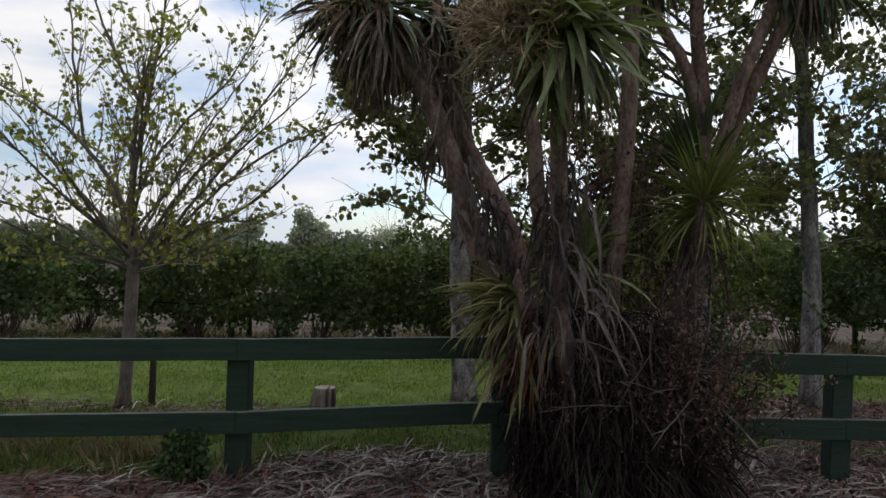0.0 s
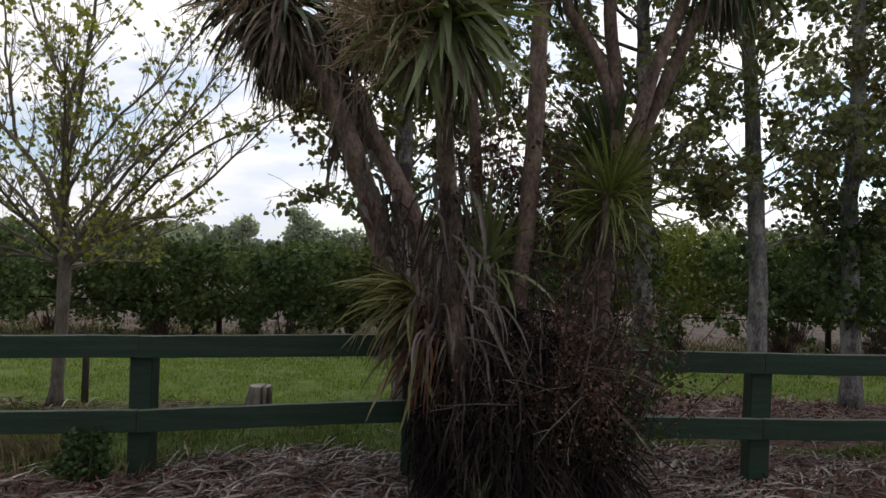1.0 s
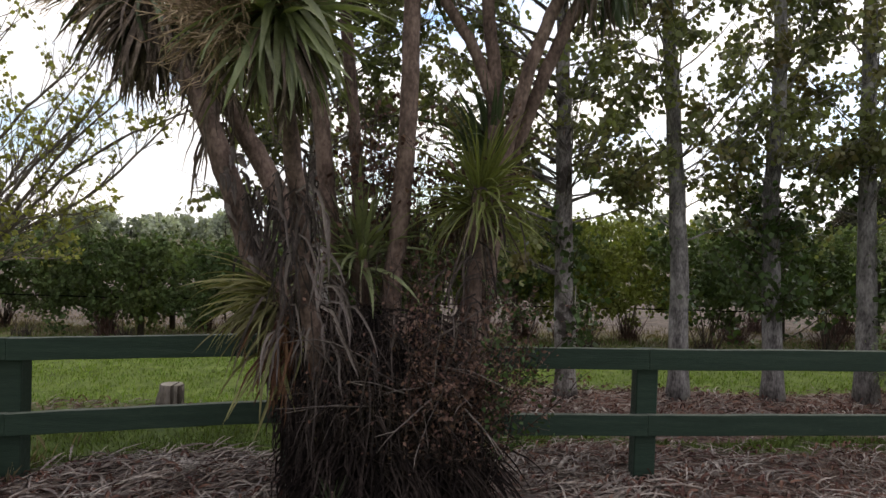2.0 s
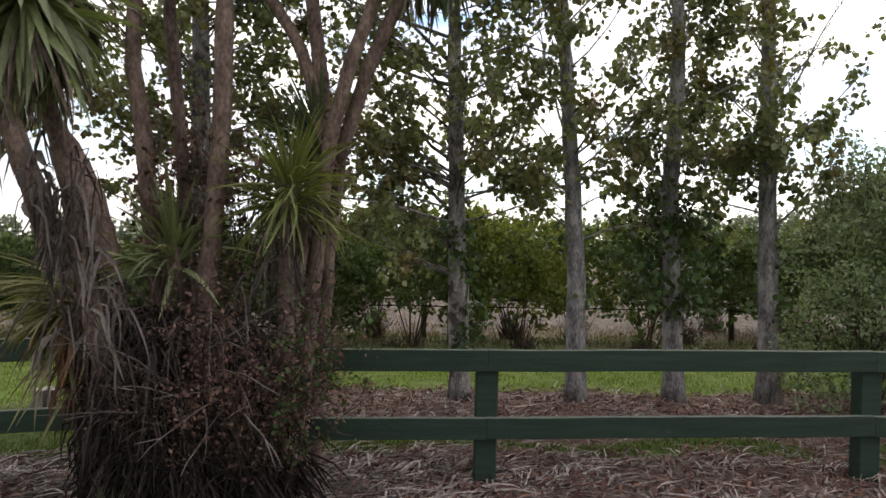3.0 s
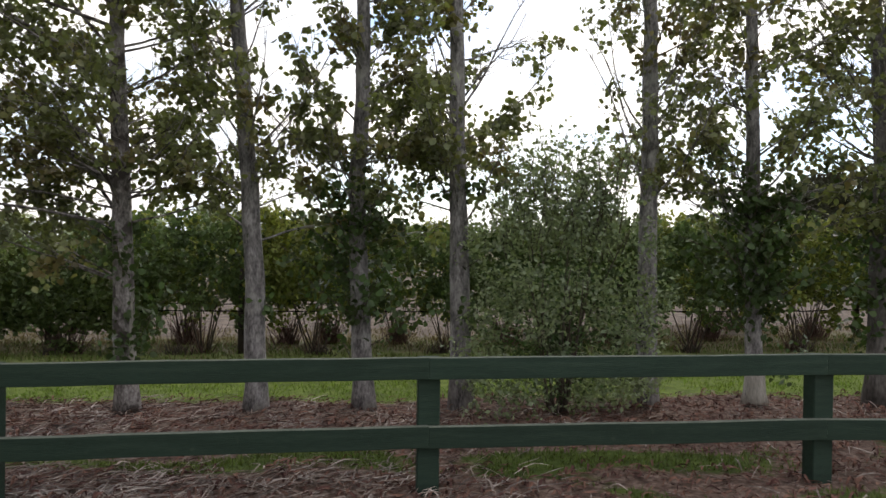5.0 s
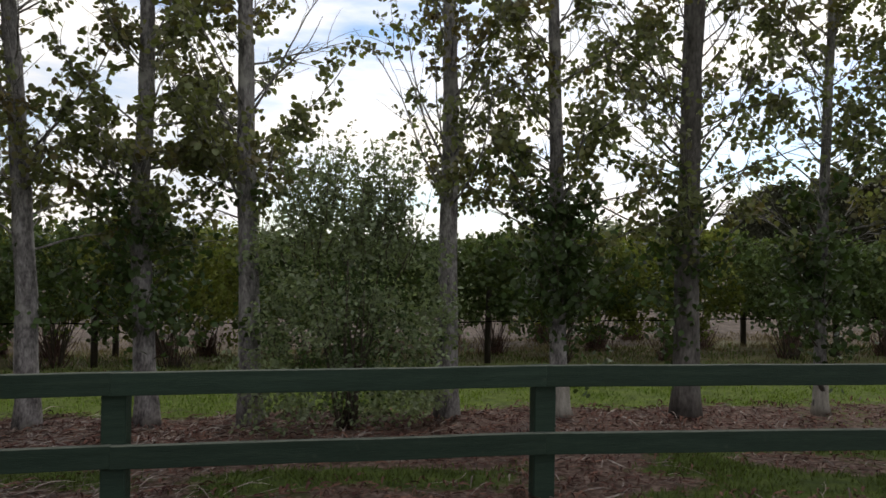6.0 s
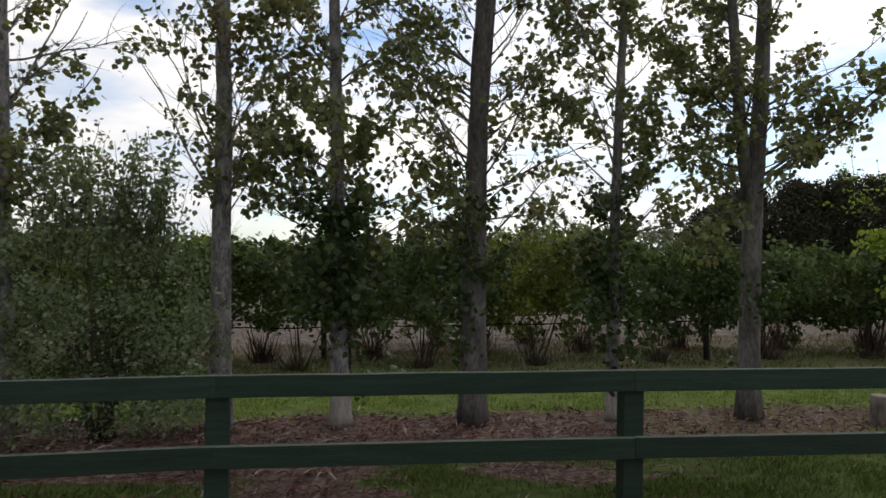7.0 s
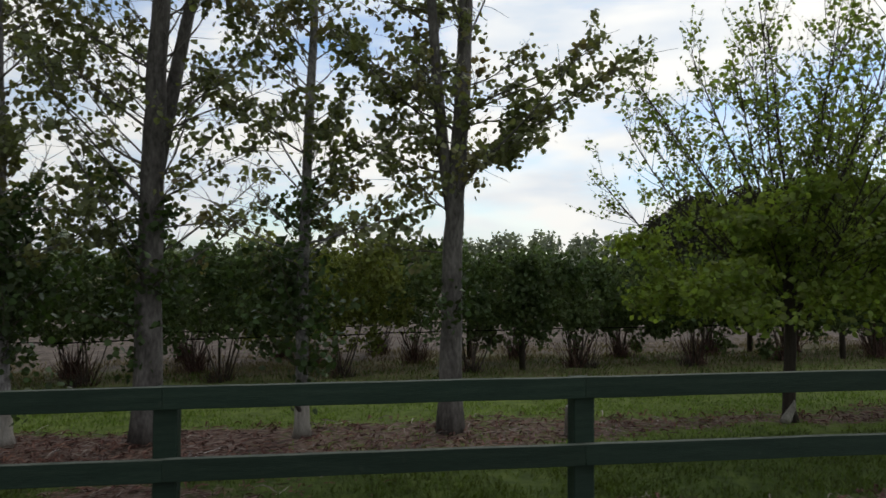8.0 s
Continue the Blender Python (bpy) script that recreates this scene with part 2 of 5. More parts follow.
# ---- mesh tools ----
class Shape:
    """Vertices and faces gathered for one mesh."""

    def __init__(self):
        self.verts, self.faces, self.count = [], [], 0

    def add(self, verts, faces):
        verts = np.asarray(verts, float)
        self.verts.append(verts)
        self.faces.extend([tuple(i + self.count for i in f) for f in faces])
        self.count += len(verts)

    def tube(self, points, radii, sides=6, wobble=0.0):
        pts = [Vector(p) for p in points]
        ring, side = [], None
        for i, p in enumerate(pts):
            way = (pts[min(i + 1, len(pts) - 1)] - pts[max(i - 1, 0)]).normalized()
            if side is None:
                side = way.orthogonal().normalized()
            side = (side - way * side.dot(way)).normalized()
            up = way.cross(side)
            for k in range(sides):
                a = 2 * math.pi * k / sides
                r = radii[i] * (1 + wobble * (random.random() - 0.5))
                ring.append(p + side * (math.cos(a) * r) + up * (math.sin(a) * r))
        faces = []
        for i in range(len(pts) - 1):
            for k in range(sides):
                a, b = i * sides + k, i * sides + (k + 1) % sides
                faces.append((a, b, b + sides, a + sides))
        faces.append(tuple(range(sides))[::-1])
        faces.append(tuple(range((len(pts) - 1) * sides, len(pts) * sides)))
        self.add([tuple(v) for v in ring], faces)

    def box(self, x0, x1, y0, y1, z0, z1, cut=0.0):
        bm = bmesh.new()
        bmesh.ops.create_cube(bm, size=1)
        for v in bm.verts:
            v.co = Vector(((x0, x1)[v.co.x > 0], (y0, y1)[v.co.y > 0], (z0, z1)[v.co.z > 0]))
        if cut:
            bmesh.ops.bevel(bm, geom=bm.edges[:], offset=cut, segments=1, affect="EDGES")
        bm.verts.index_update()
        self.add([tuple(v.co) for v in bm.verts], [tuple(v.index for v in f.verts) for f in bm.faces])
        bm.free()

    def strap(self, points, widths, face=(0, 0, 1), fold=0.25):
        """A long leaf along points, keeled in the middle."""
        pts = [Vector(p) for p in points]
        verts, faces = [], []
        for i, p in enumerate(pts):
            way = (pts[min(i + 1, len(pts) - 1)] - pts[max(i - 1, 0)]).normalized()
            side = way.cross(Vector(face))
            side = side.normalized() if side.length > 1e-4 else way.orthogonal().normalized()
            lift = side.cross(way) * widths[i] * fold
            verts += [tuple(p - side * widths[i] / 2 + lift), tuple(p), tuple(p + side * widths[i] / 2 + lift)]
        for i in range(len(pts) - 1):
            a = 3 * i
            faces += [(a, a + 1, a + 4, a + 3), (a + 1, a + 2, a + 5, a + 4)]
        self.add(verts, faces)

    def mesh(self, name, mat, smooth=True):
        me = bpy.data.meshes.new(name)
        me.from_pydata(np.concatenate(self.verts).tolist() if self.verts else [], [], self.faces)
        me.materials.append(mat)
        me.polygons.foreach_set("use_smooth", [smooth] * len(me.polygons))
        me.update()
        return me


def part(name, shape, mat, parent, label="", smooth=True):
    """One mesh object under a thing or a part; shape: a Shape or a ready mesh."""
    ob = new(name, shape.mesh(name, mat, smooth) if isinstance(shape, Shape) else shape)
    ob.parent = parent
    if label:
        ob["label"] = label
    return ob


def thing(name, x, y, z, label, category, group=""):
    ob = new(name)
    ob.location = (x, y, z)
    ob.empty_display_size = 0.1
    return tagged(ob, label, category, group)


BROAD = ([(0, 0, 0), (-0.36, 0.22, 0.07), (-0.4, 0.55, 0.08), (0, 1, -0.05), (0.4, 0.55, 0.08), (0.36, 0.22, 0.07), (0, 0.5, 0)],
         [(0, 6, 1), (1, 6, 2), (2, 6, 3), (3, 6, 4), (4, 6, 5), (5, 6, 0)])
LOBED = ([(0, 0, 0), (-0.5, 0.3, 0.1), (-0.25, 0.45, 0.0), (-0.35, 0.8, 0.08), (0, 1, -0.05), (0.35, 0.8, 0.08), (0.25, 0.45, 0.0), (0.5, 0.3, 0.1)],
         [(0, 2, 1), (0, 4, 3, 2), (0, 6, 5, 4), (0, 7, 6)])
SMALL = ([(0, 0, 0), (-0.3, 0.45, 0.06), (0, 1, 0), (0.3, 0.45, 0.06)], [(0, 3, 2), (0, 2, 1)])
CLUMP = ([(0, 0, 0), (-0.5, 0.3, 0.15), (-0.35, 0.8, -0.1), (0.05, 1, 0.1), (0.45, 0.75, -0.05), (0.55, 0.25, 0.12)], [(0, 5, 4), (0, 4, 3), (0, 3, 2), (0, 2, 1)])


def leaves(name, places, size, form, mat, parent=None, droop=0.3, vary=0.35, label="", kind=""):
    """One mesh of many leaves at places. droop: -1 points up, 0 any way, 1 hangs down."""
    places = np.asarray(places, float)
    n = len(places)
    rng = np.random.default_rng(n + int(1000 * size))
    way = rng.normal(size=(n, 3))
    way /= np.linalg.norm(way, axis=1)[:, None]
    way[:, 2] -= droop * 1.2
    way /= np.linalg.norm(way, axis=1)[:, None]
    turn = rng.normal(size=(n, 3))
    side = np.cross(way, turn)
    side /= np.linalg.norm(side, axis=1)[:, None]
    up = np.cross(side, way)
    s = size * (1 + vary * rng.uniform(-1, 1, n))[:, None, None]
    f = np.array(form[0], float)
    v = places[:, None] + s * (f[None, :, 0:1] * side[:, None] + f[None, :, 1:2] * way[:, None] + f[None, :, 2:3] * up[:, None])
    k = len(f)
    loops = np.concatenate([np.array(q) for q in form[1]])
    sizes = np.array([len(q) for q in form[1]])
    all_loops = (loops[None] + k * np.arange(n)[:, None]).ravel()
    all_sizes = np.tile(sizes, n)
    me = bpy.data.meshes.new(name)
    me.vertices.add(n * k)
    me.vertices.foreach_set("co", v.ravel())
    me.loops.add(len(all_loops))
    me.loops.foreach_set("vertex_index", all_loops)
    me.polygons.add(len(all_sizes))
    me.polygons.foreach_set("loop_start", np.concatenate([[0], np.cumsum(all_sizes)[:-1]]))
    me.polygons.foreach_set("loop_total", all_sizes)
    me.materials.append(mat)
    me.update(calc_edges=True)
    ob = new(name, me)
    ob.parent = parent
    if label:
        ob["label"] = label
    if kind:
        ob["kind"] = kind
    return ob


def bend(a, way, length, steps, wander, rise):
    """Points of a branch that starts at a towards way, wanders and bends upwards by rise."""
    pts, p, d = [Vector(a)], Vector(a), Vector(way).normalized()
    for _ in range(steps):
        d = (d + Vector((random.uniform(-1, 1), random.uniform(-1, 1), random.uniform(-1, 1))) * wander + Vector((0, 0, rise))).normalized()
        p = p + d * (length / steps)
        pts.append(p.copy())
    return pts


def along(points, f):
    """The place and the way at a share f of a polyline."""
    i = min(int(f * (len(points) - 1)), len(points) - 2)
    g = f * (len(points) - 1) - i
    a, b = Vector(points[i]), Vector(points[i + 1])
    return a.lerp(b, g), (b - a).normalized()


def taper(r0, r1, n):
    return [r0 + (r1 - r0) * i / (n - 1) for i in range(n)]


# ---- ground ----
def smooth_step(a, b, v):
    u = min(1.0, max(0.0, (v - a) / (b - a)))
    return u * u * (3 - 2 * u)


def between(a, b, v, soft):
    return smooth_step(a - soft, a + soft, v) * (1 - smooth_step(b - soft, b + soft, v))


def mulch_at(x, y):
    """How much leaf litter and bark mulch covers the ground."""
    n = noise.noise((x * 0.9, y * 1.4, 3)) * 0.28
    near_edge = 4.25 + 0.7 * smooth_step(-2.2, -0.2, x) + 0.4 * smooth_step(0.2, 1.2, x) - 0.9 * smooth_step(5.5, 8.5, x)
    near = 1 - smooth_step(near_edge - 0.15, near_edge + 0.2, y + n)
    patchy = 0.75 * smooth_step(4.5, 6.5, x) * (1 - smooth_step(11, 13.5, x)) * smooth_step(-0.35, 0.2, noise.noise((x * 0.8, y * 1.7, 13))) * (y < 6.2)
    near = max(near, patchy)
    inner = 5.75 + 0.55 * smooth_step(8, 12, x) + 0.4 * smooth_step(14, 17, x)
    outer = 7.75 - 0.3 * smooth_step(14, 17, x)
    row = between(inner, outer, y + n, 0.2) * smooth_step(0.0, 1.8, x) * (1 - 0.4 * smooth_step(10, 13, x))
    strip = 0.5 * between(6.15, 6.5, y + n * 0.6, 0.12) * (1 - smooth_step(0.2, 1.8, x))
    bare = 0.3 * smooth_step(10.5, 13.5, x) * smooth_step(9.5, 10.4, y + n) * (1 - smooth_step(16, 20, y))
    return max(near, row, strip, bare)


def dry_at(x, y):
    """How dry and bare the ground is towards the field behind the hedge."""
    n = noise.noise((x * 0.35, y * 0.5, 9)) * 0.8
    edge = 9.5 - 0.4 * smooth_step(2, 8, x)
    return smooth_step(edge - 0.25, edge + 0.9, y + n * 0.5) * (0.42 + 0.18 * smooth_step(10.5, 13.5, x) + (0.58 - 0.18 * smooth_step(10.5, 13.5, x)) * smooth_step(11.8, 13.6, y + n)) - 0.3 * max(0.0, n) * (y < 12.5)


def height_at(x, y):
    far = 1 - smooth_step(18, 40, abs(y - 8) + 0.3 * abs(x - 8))
    fall = (0.072 - 0.018 * smooth_step(9, 16, x)) * 6 * smooth_step(0, 1, max(0.0, min(1.0, (y - 8.2) / 8.5))) * (1 - smooth_step(28, 70, y))
    return (0.035 * noise.noise((x * 0.8, y * 0.8, 0)) + 0.016 * noise.noise((x * 3, y * 3, 5))) * far - fall


def make_ground():
    xs = np.concatenate([[-4000, -1500, -600, -250, -110, -60, -35, -22], np.arange(-14, 30.01, 0.16), [36, 46, 65, 110, 250, 600, 1500, 4000]])
    ys = np.concatenate([[-4000, -1000, -300, -100, -40, -18, -8, -3, 1, 3], np.arange(3.8, 16.0, 0.14), [16.6, 17.4, 18.5, 20, 25, 34, 50, 80, 130, 250, 600, 1500, 4000]])
    verts, mulch, dry, rough, fallow = [], [], [], [], []
    for y in ys:
        for x in xs:
            verts.append((x, y, height_at(x, y)))
            mulch.append(mulch_at(x, y) * smooth_step(3.1, 3.8, y) if -16 < x < 40 and 0 < y < 21 else 0.0)
            rough.append(1 - smooth_step(5.9, 6.8, y + 0.5 * noise.noise((x * 0.7, y, 17))) if y < 8 else 0.0)
            fallow.append(smooth_step(14.6, 17.0, y + 1.2 * noise.noise((x * 0.5, y * 0.6, 4))) * (1 - smooth_step(40, 70, y)) if y > 12 else 0.0)
            dry.append(max(0.0, dry_at(x, y)) if y > 7 else 0.0)
    nx = len(xs)
    faces = [(j * nx + i, j * nx + i + 1, (j + 1) * nx + i + 1, (j + 1) * nx + i) for j in range(len(ys) - 1) for i in range(nx - 1)]
    me = bpy.data.meshes.new("ground")
    me.from_pydata(verts, [], faces)
    me.polygons.foreach_set("use_smooth", [True] * len(me.polygons))
    for key, values in (("mulch", mulch), ("dry", dry), ("rough", rough), ("fallow", fallow)):
        me.attributes.new(key, "FLOAT", "POINT").data.foreach_set("value", values)
    m = bpy.data.materials.new("turf_and_mulch")
    m.use_nodes = True
    n, l = m.node_tree.nodes, m.node_tree.links
    bsdf = n["Principled BSDF"]
    bsdf.inputs["Roughness"].default_value, bsdf.inputs["Specular IOR Level"].default_value = 0.95, 0.15
    tc = n.new("ShaderNodeTexCoord")

    def tones(scale, detail, *stops):
        tex, ramp = n.new("ShaderNodeTexNoise"), n.new("ShaderNodeValToRGB")
        tex.inputs["Scale"].default_value, tex.inputs["Detail"].default_value, tex.inputs["Roughness"].default_value = scale, detail, 0.65
        l.new(tc.outputs["Object"], tex.inputs["Vector"])
        ramp.color_ramp.elements[0].position, ramp.color_ramp.elements[1].position = 0.34, 0.66
        ramp.color_ramp.elements[0].color, ramp.color_ramp.elements[1].color = (*stops[0], 1), (*stops[-1], 1)
        if len(stops) == 3:
            ramp.color_ramp.elements.new(0.5).color = (*stops[1], 1)
        l.new(tex.outputs[0], ramp.inputs[0])
        return ramp.outputs[0], tex.outputs[0]

    def edge(key, width):
        attr, tex, add, rng = n.new("ShaderNodeAttribute"), n.new("ShaderNodeTexNoise"), n.new("ShaderNodeMath"), n.new("ShaderNodeMapRange")
        attr.attribute_name = key
        tex.inputs["Scale"].default_value, tex.inputs["Detail"].default_value = 7, 6
        l.new(tc.outputs["Object"], tex.inputs["Vector"])
        add.operation = "ADD"
        l.new(attr.outputs["Fac"], add.inputs[0])
        l.new(tex.outputs[0], add.inputs[1])
        l.new(add.outputs[0], rng.inputs[0])
        rng.inputs["From Min"].default_value, rng.inputs["From Max"].default_value = 1.0 - width, 1.0 + width
        return rng.outputs[0]

    turf, _ = tones(5, 9, (0.065, 0.088, 0.022), (0.105, 0.145, 0.032), (0.15, 0.195, 0.045))
    soil, soil_h = tones(14, 10, (0.055, 0.036, 0.029), (0.135, 0.09, 0.073), (0.25, 0.185, 0.158))
    straw, _ = tones(3, 10, (0.056, 0.056, 0.026), (0.094, 0.086, 0.043), (0.145, 0.123, 0.072))
    field, _ = tones(4, 10, (0.062, 0.049, 0.037), (0.11, 0.086, 0.07), (0.178, 0.141, 0.117))
    verge, _ = tones(6, 9, (0.038, 0.055, 0.014), (0.062, 0.09, 0.021), (0.095, 0.125, 0.03))
    one, two, three, four, bump = n.new("ShaderNodeMixRGB"), n.new("ShaderNodeMixRGB"), n.new("ShaderNodeMixRGB"), n.new("ShaderNodeMixRGB"), n.new("ShaderNodeBump")
    l.new(edge("rough", 0.3), three.inputs[0])
    l.new(turf, three.inputs[1])
    l.new(verge, three.inputs[2])
    l.new(edge("dry", 0.22), one.inputs[0])
    l.new(three.outputs[0], one.inputs[1])
    l.new(straw, one.inputs[2])
    l.new(edge("fallow", 0.3), four.inputs[0])
    l.new(one.outputs[0], four.inputs[1])
    l.new(field, four.inputs[2])
    l.new(edge("mulch", 0.12), two.inputs[0])
    l.new(four.outputs[0], two.inputs[1])
    l.new(soil, two.inputs[2])
    l.new(two.outputs[0], bsdf.inputs["Base Color"])
    bump.inputs["Strength"].default_value, bump.inputs["Distance"].default_value = 0.8, 0.03
    l.new(soil_h, bump.inputs["Height"])
    l.new(bump.outputs[0], bsdf.inputs["Normal"])
    me.materials.append(m)
    return tagged(new("ground", me), "lawn turf, brown mulch beds and dry field", "ground", kind="structure")


make_ground()


def scatter_grass(name, count, x0, x1, y0, y1, low, high, mat, keep, label):
    rng = random.Random(count)
    verts, faces = [], []
    made = 0
    while made < count:
        x, y = rng.uniform(x0, x1), rng.uniform(y0, y1)
        if rng.random() > keep(x, y):
            made += 0.2
            continue
        made += 1
        z, h = height_at(x, y) - 0.005, rng.uniform(low, high)
        a, lean, w = rng.uniform(0, 6.283), rng.uniform(0.1, 0.75) * h, rng.uniform(0.003, 0.007)
        dx, dy = math.cos(a), math.sin(a)
        i = len(verts)
        verts += [(x - dy * w, y + dx * w, z), (x + dy * w, y - dx * w, z),
                  (x + dx * lean * 0.4 + dy * w * 0.8, y + dy * lean * 0.4 - dx * w * 0.8, z + h * 0.65), (x + dx * lean, y + dy * lean, z + h)]
        faces += [(i, i + 1, i + 2), (i, i + 2, i + 3)]
    me = bpy.data.meshes.new(name)
    me.from_pydata(verts, [], faces)
    me.materials.append(mat)
    return tagged(new(name, me), label, "grass", kind="stuff")


def grass_keep(x, y):
    clump = 0.55 + 0.9 * noise.noise((x * 1.7, y * 1.7, 21))
    return max(0.0, 1 - 1.5 * mulch_at(x, y)) * max(0.0, 1 - 0.85 * dry_at(x, y)) * max(0.05, clump)


scatter_grass("near_grass", 60000, -5, 21, 4.3, 6.4, 0.02, 0.07, NEAR_GRASS, grass_keep, "green grass along the foot of the fence")
scatter_grass("lawn_grass", 70000, -9, 23, 6.4, 10.2, 0.02, 0.06, GRASS, grass_keep, "short mown green lawn between trees and orchard")
scatter_grass("dry_grass", 42000, -10, 27, 9.5, 17.5, 0.03, 0.13, DRY_GRASS, lambda x, y: max(0, dry_at(x, y)) * max(0, 0.45 + noise.noise((x, y, 2))) * (0.25 + 0.75 * smooth_step(12, 15, y)), "pale dry grass under the orchard rows")
scatter_grass("orchard_grass", 26000, -10, 27, 9.4, 15.0, 0.03, 0.11, NEAR_GRASS, lambda x, y: max(0, 0.5 + noise.noise((x * 0.9, y * 0.9, 12))), "dull green grass between the orchard rows")
scatter_grass("dry_tufts", 2200, -5, -1.3, 4.2, 5.1, 0.05, 0.17, DRY_GRASS, lambda x, y: max(0, noise.noise((x * 2, y * 2, 8)) + 0.1), "straw-coloured grass tufts at the mulch edge")


def scatter_litter(name, count, x0, x1, y0, y1, length, width, mat, keep, label):
    rng = random.Random(count + 7)
    s = Shape()
    made = 0
    while made < count:
        x, y = rng.uniform(x0, x1), rng.uniform(y0, y1)
        made += 1
        if rng.random() > keep(x, y):
            continue
        ln, a, curl = rng.uniform(*length), rng.uniform(0, 6.283), rng.gauss(0, 0.36)
        if rng.random() < 0.5:
            a = a * 0.25
        z0, lift = height_at(x, y) + rng.uniform(0.004, 0.035), rng.uniform(0, 0.05) if rng.random() < 0.35 else 0.0
        pts, px, py = [], x, y
        for k in range(5):
            pts.append((px, py, z0 + lift * math.sin(math.pi * k / 4) + rng.uniform(0, 0.006)))
            px, py = px + math.cos(a) * ln / 4, py + math.sin(a) * ln / 4
            a += curl / 4
        w = rng.uniform(*width)
        s.strap(pts, [w * 0.6, w, w, w * 0.8, w * 0.2], (rng.uniform(-0.6, 0.6), rng.uniform(-0.6, 0.6), 1), 0.3)
    return tagged(new(name, s.mesh(name, mat)), label, "leaf litter", kind="stuff")


def litter_keep(x, y):
    thin = 1 - 0.9 * smooth_step(4.4, 7.2, x)
    thin *= 0.25 + 0.75 * smooth_step(-2.0, -1.0, x)
    return mulch_at(x, y) * (thin if y < 5.6 else 0.5 * (1 - 0.7 * smooth_step(4.5, 8.5, x))) * (0.7 + 0.6 * noise.noise((x * 1.2, y * 1.2, 31)))


scatter_litter("leaf_litter", 46000, -5.0, 18, 3.7, 7.9, (0.08, 0.38), (0.004, 0.014), LITTER, litter_keep, "bleached fallen strap leaves and sticks over the mulch")
scatter_litter("long_litter", 3000, -2.6, 3.0, 3.6, 5.0, (0.2, 0.5), (0.008, 0.02), LITTER, litter_keep, "long pale strap leaves fallen round the cabbage tree")
scatter_litter("bark_mulch", 34000, -5.0, 20, 3.7, 7.9, (0.03, 0.12), (0.008, 0.024), BARK_CHIP, lambda x, y: mulch_at(x, y), "red-brown bark chips and broken twigs")


# ---- fence ----
POSTS = [(-4.25, 4.02), (-1.36, 4.29), (0.5, 4.45), (3.02, 4.62), (5.88, 4.81), (8.79, 4.9), (11.69, 4.77), (14.57, 4.63), (17.45, 4.45), (20.3, 4.25)]
RAIL_LIFT = [-0.02, 0.028, 0.075, 0.0, 0.0, 0.0, 0.005, 0.0, 0.0, 0.0]


def make_fence():
    fence = thing("fence", 3.02, 4.62, 0, "dark green painted post and two rail timber fence", "fence")
    for (x, y), up in zip(POSTS, RAIL_LIFT):
        s = Shape()
        s.box(-0.078, 0.078, -0.005, 0.13, -0.1, 0.945 + up, 0.008)
        p = part("post", s, PAINT, fence, smooth=False)
        p.location = (x - 3.02, y - 4.62, 0)
        p.rotation_euler = (random.uniform(-0.012, 0.012), random.uniform(-0.012, 0.012), random.uniform(-0.04, 0.06))
    for i in range(len(POSTS) - 1):
        (x0, y0), (x1, y1) = POSTS[i], POSTS[i + 1]
        for low in (0.81, 0.335):
            ln = math.hypot(x1 - x0, y1 - y0)
            bm = bmesh.new()
            bmesh.ops.create_cube(bm, size=1)
            for v in bm.verts:
                far = v.co.x > 0
                lift = (RAIL_LIFT[i + 1] if far else RAIL_LIFT[i]) if i != 2 else 0.0
                if i < 2 and low < 0.5:
                    lift += (-0.04 + 0.012 * far if i == 0 else -0.028 + 0.046 * far)
                v.co = Vector((ln - 0.0006 if far else 0.0006, -0.055 if v.co.y < 0 else -0.005, low + lift + (0.15 if v.co.z > 0 else 0)))
            bmesh.ops.subdivide_edges(bm, edges=[e for e in bm.edges if abs(e.verts[0].co.x - e.verts[1].co.x) > 1], cuts=9)
            for v in bm.verts:
                v.co.z += 0.004 * noise.noise((v.co.x * 1.3 + i * 7, low, 1)) + (0.003 * noise.noise((v.co.x * 4 + i, low, 6)))
                v.co.y += 0.004 * noise.noise((v.co.x * 1.1 + i * 3, low, 4))
            bmesh.ops.bevel(bm, geom=[e for e in bm.edges if e.is_boundary or e.calc_face_angle(0) > 1], offset=0.0032, segments=1, affect="EDGES")
            me = bpy.data.meshes.new("rail")
            bm.to_mesh(me)
            bm.free()
            me.materials.append(PAINT)
            me.materials.append(LIT_RAIL_TOP)
            # faces that look up take the pale colour with light painted in
            for f in me.polygons:
                f.material_index = 1 if f.normal.z > 0.55 else 0
            rail = part("rail", me, PAINT, fence)
            rail.location = (x0 - 3.02, y0 - 4.62, 0)
            rail.rotation_euler = (0, 0, math.atan2(y1 - y0, x1 - x0))


make_fence()


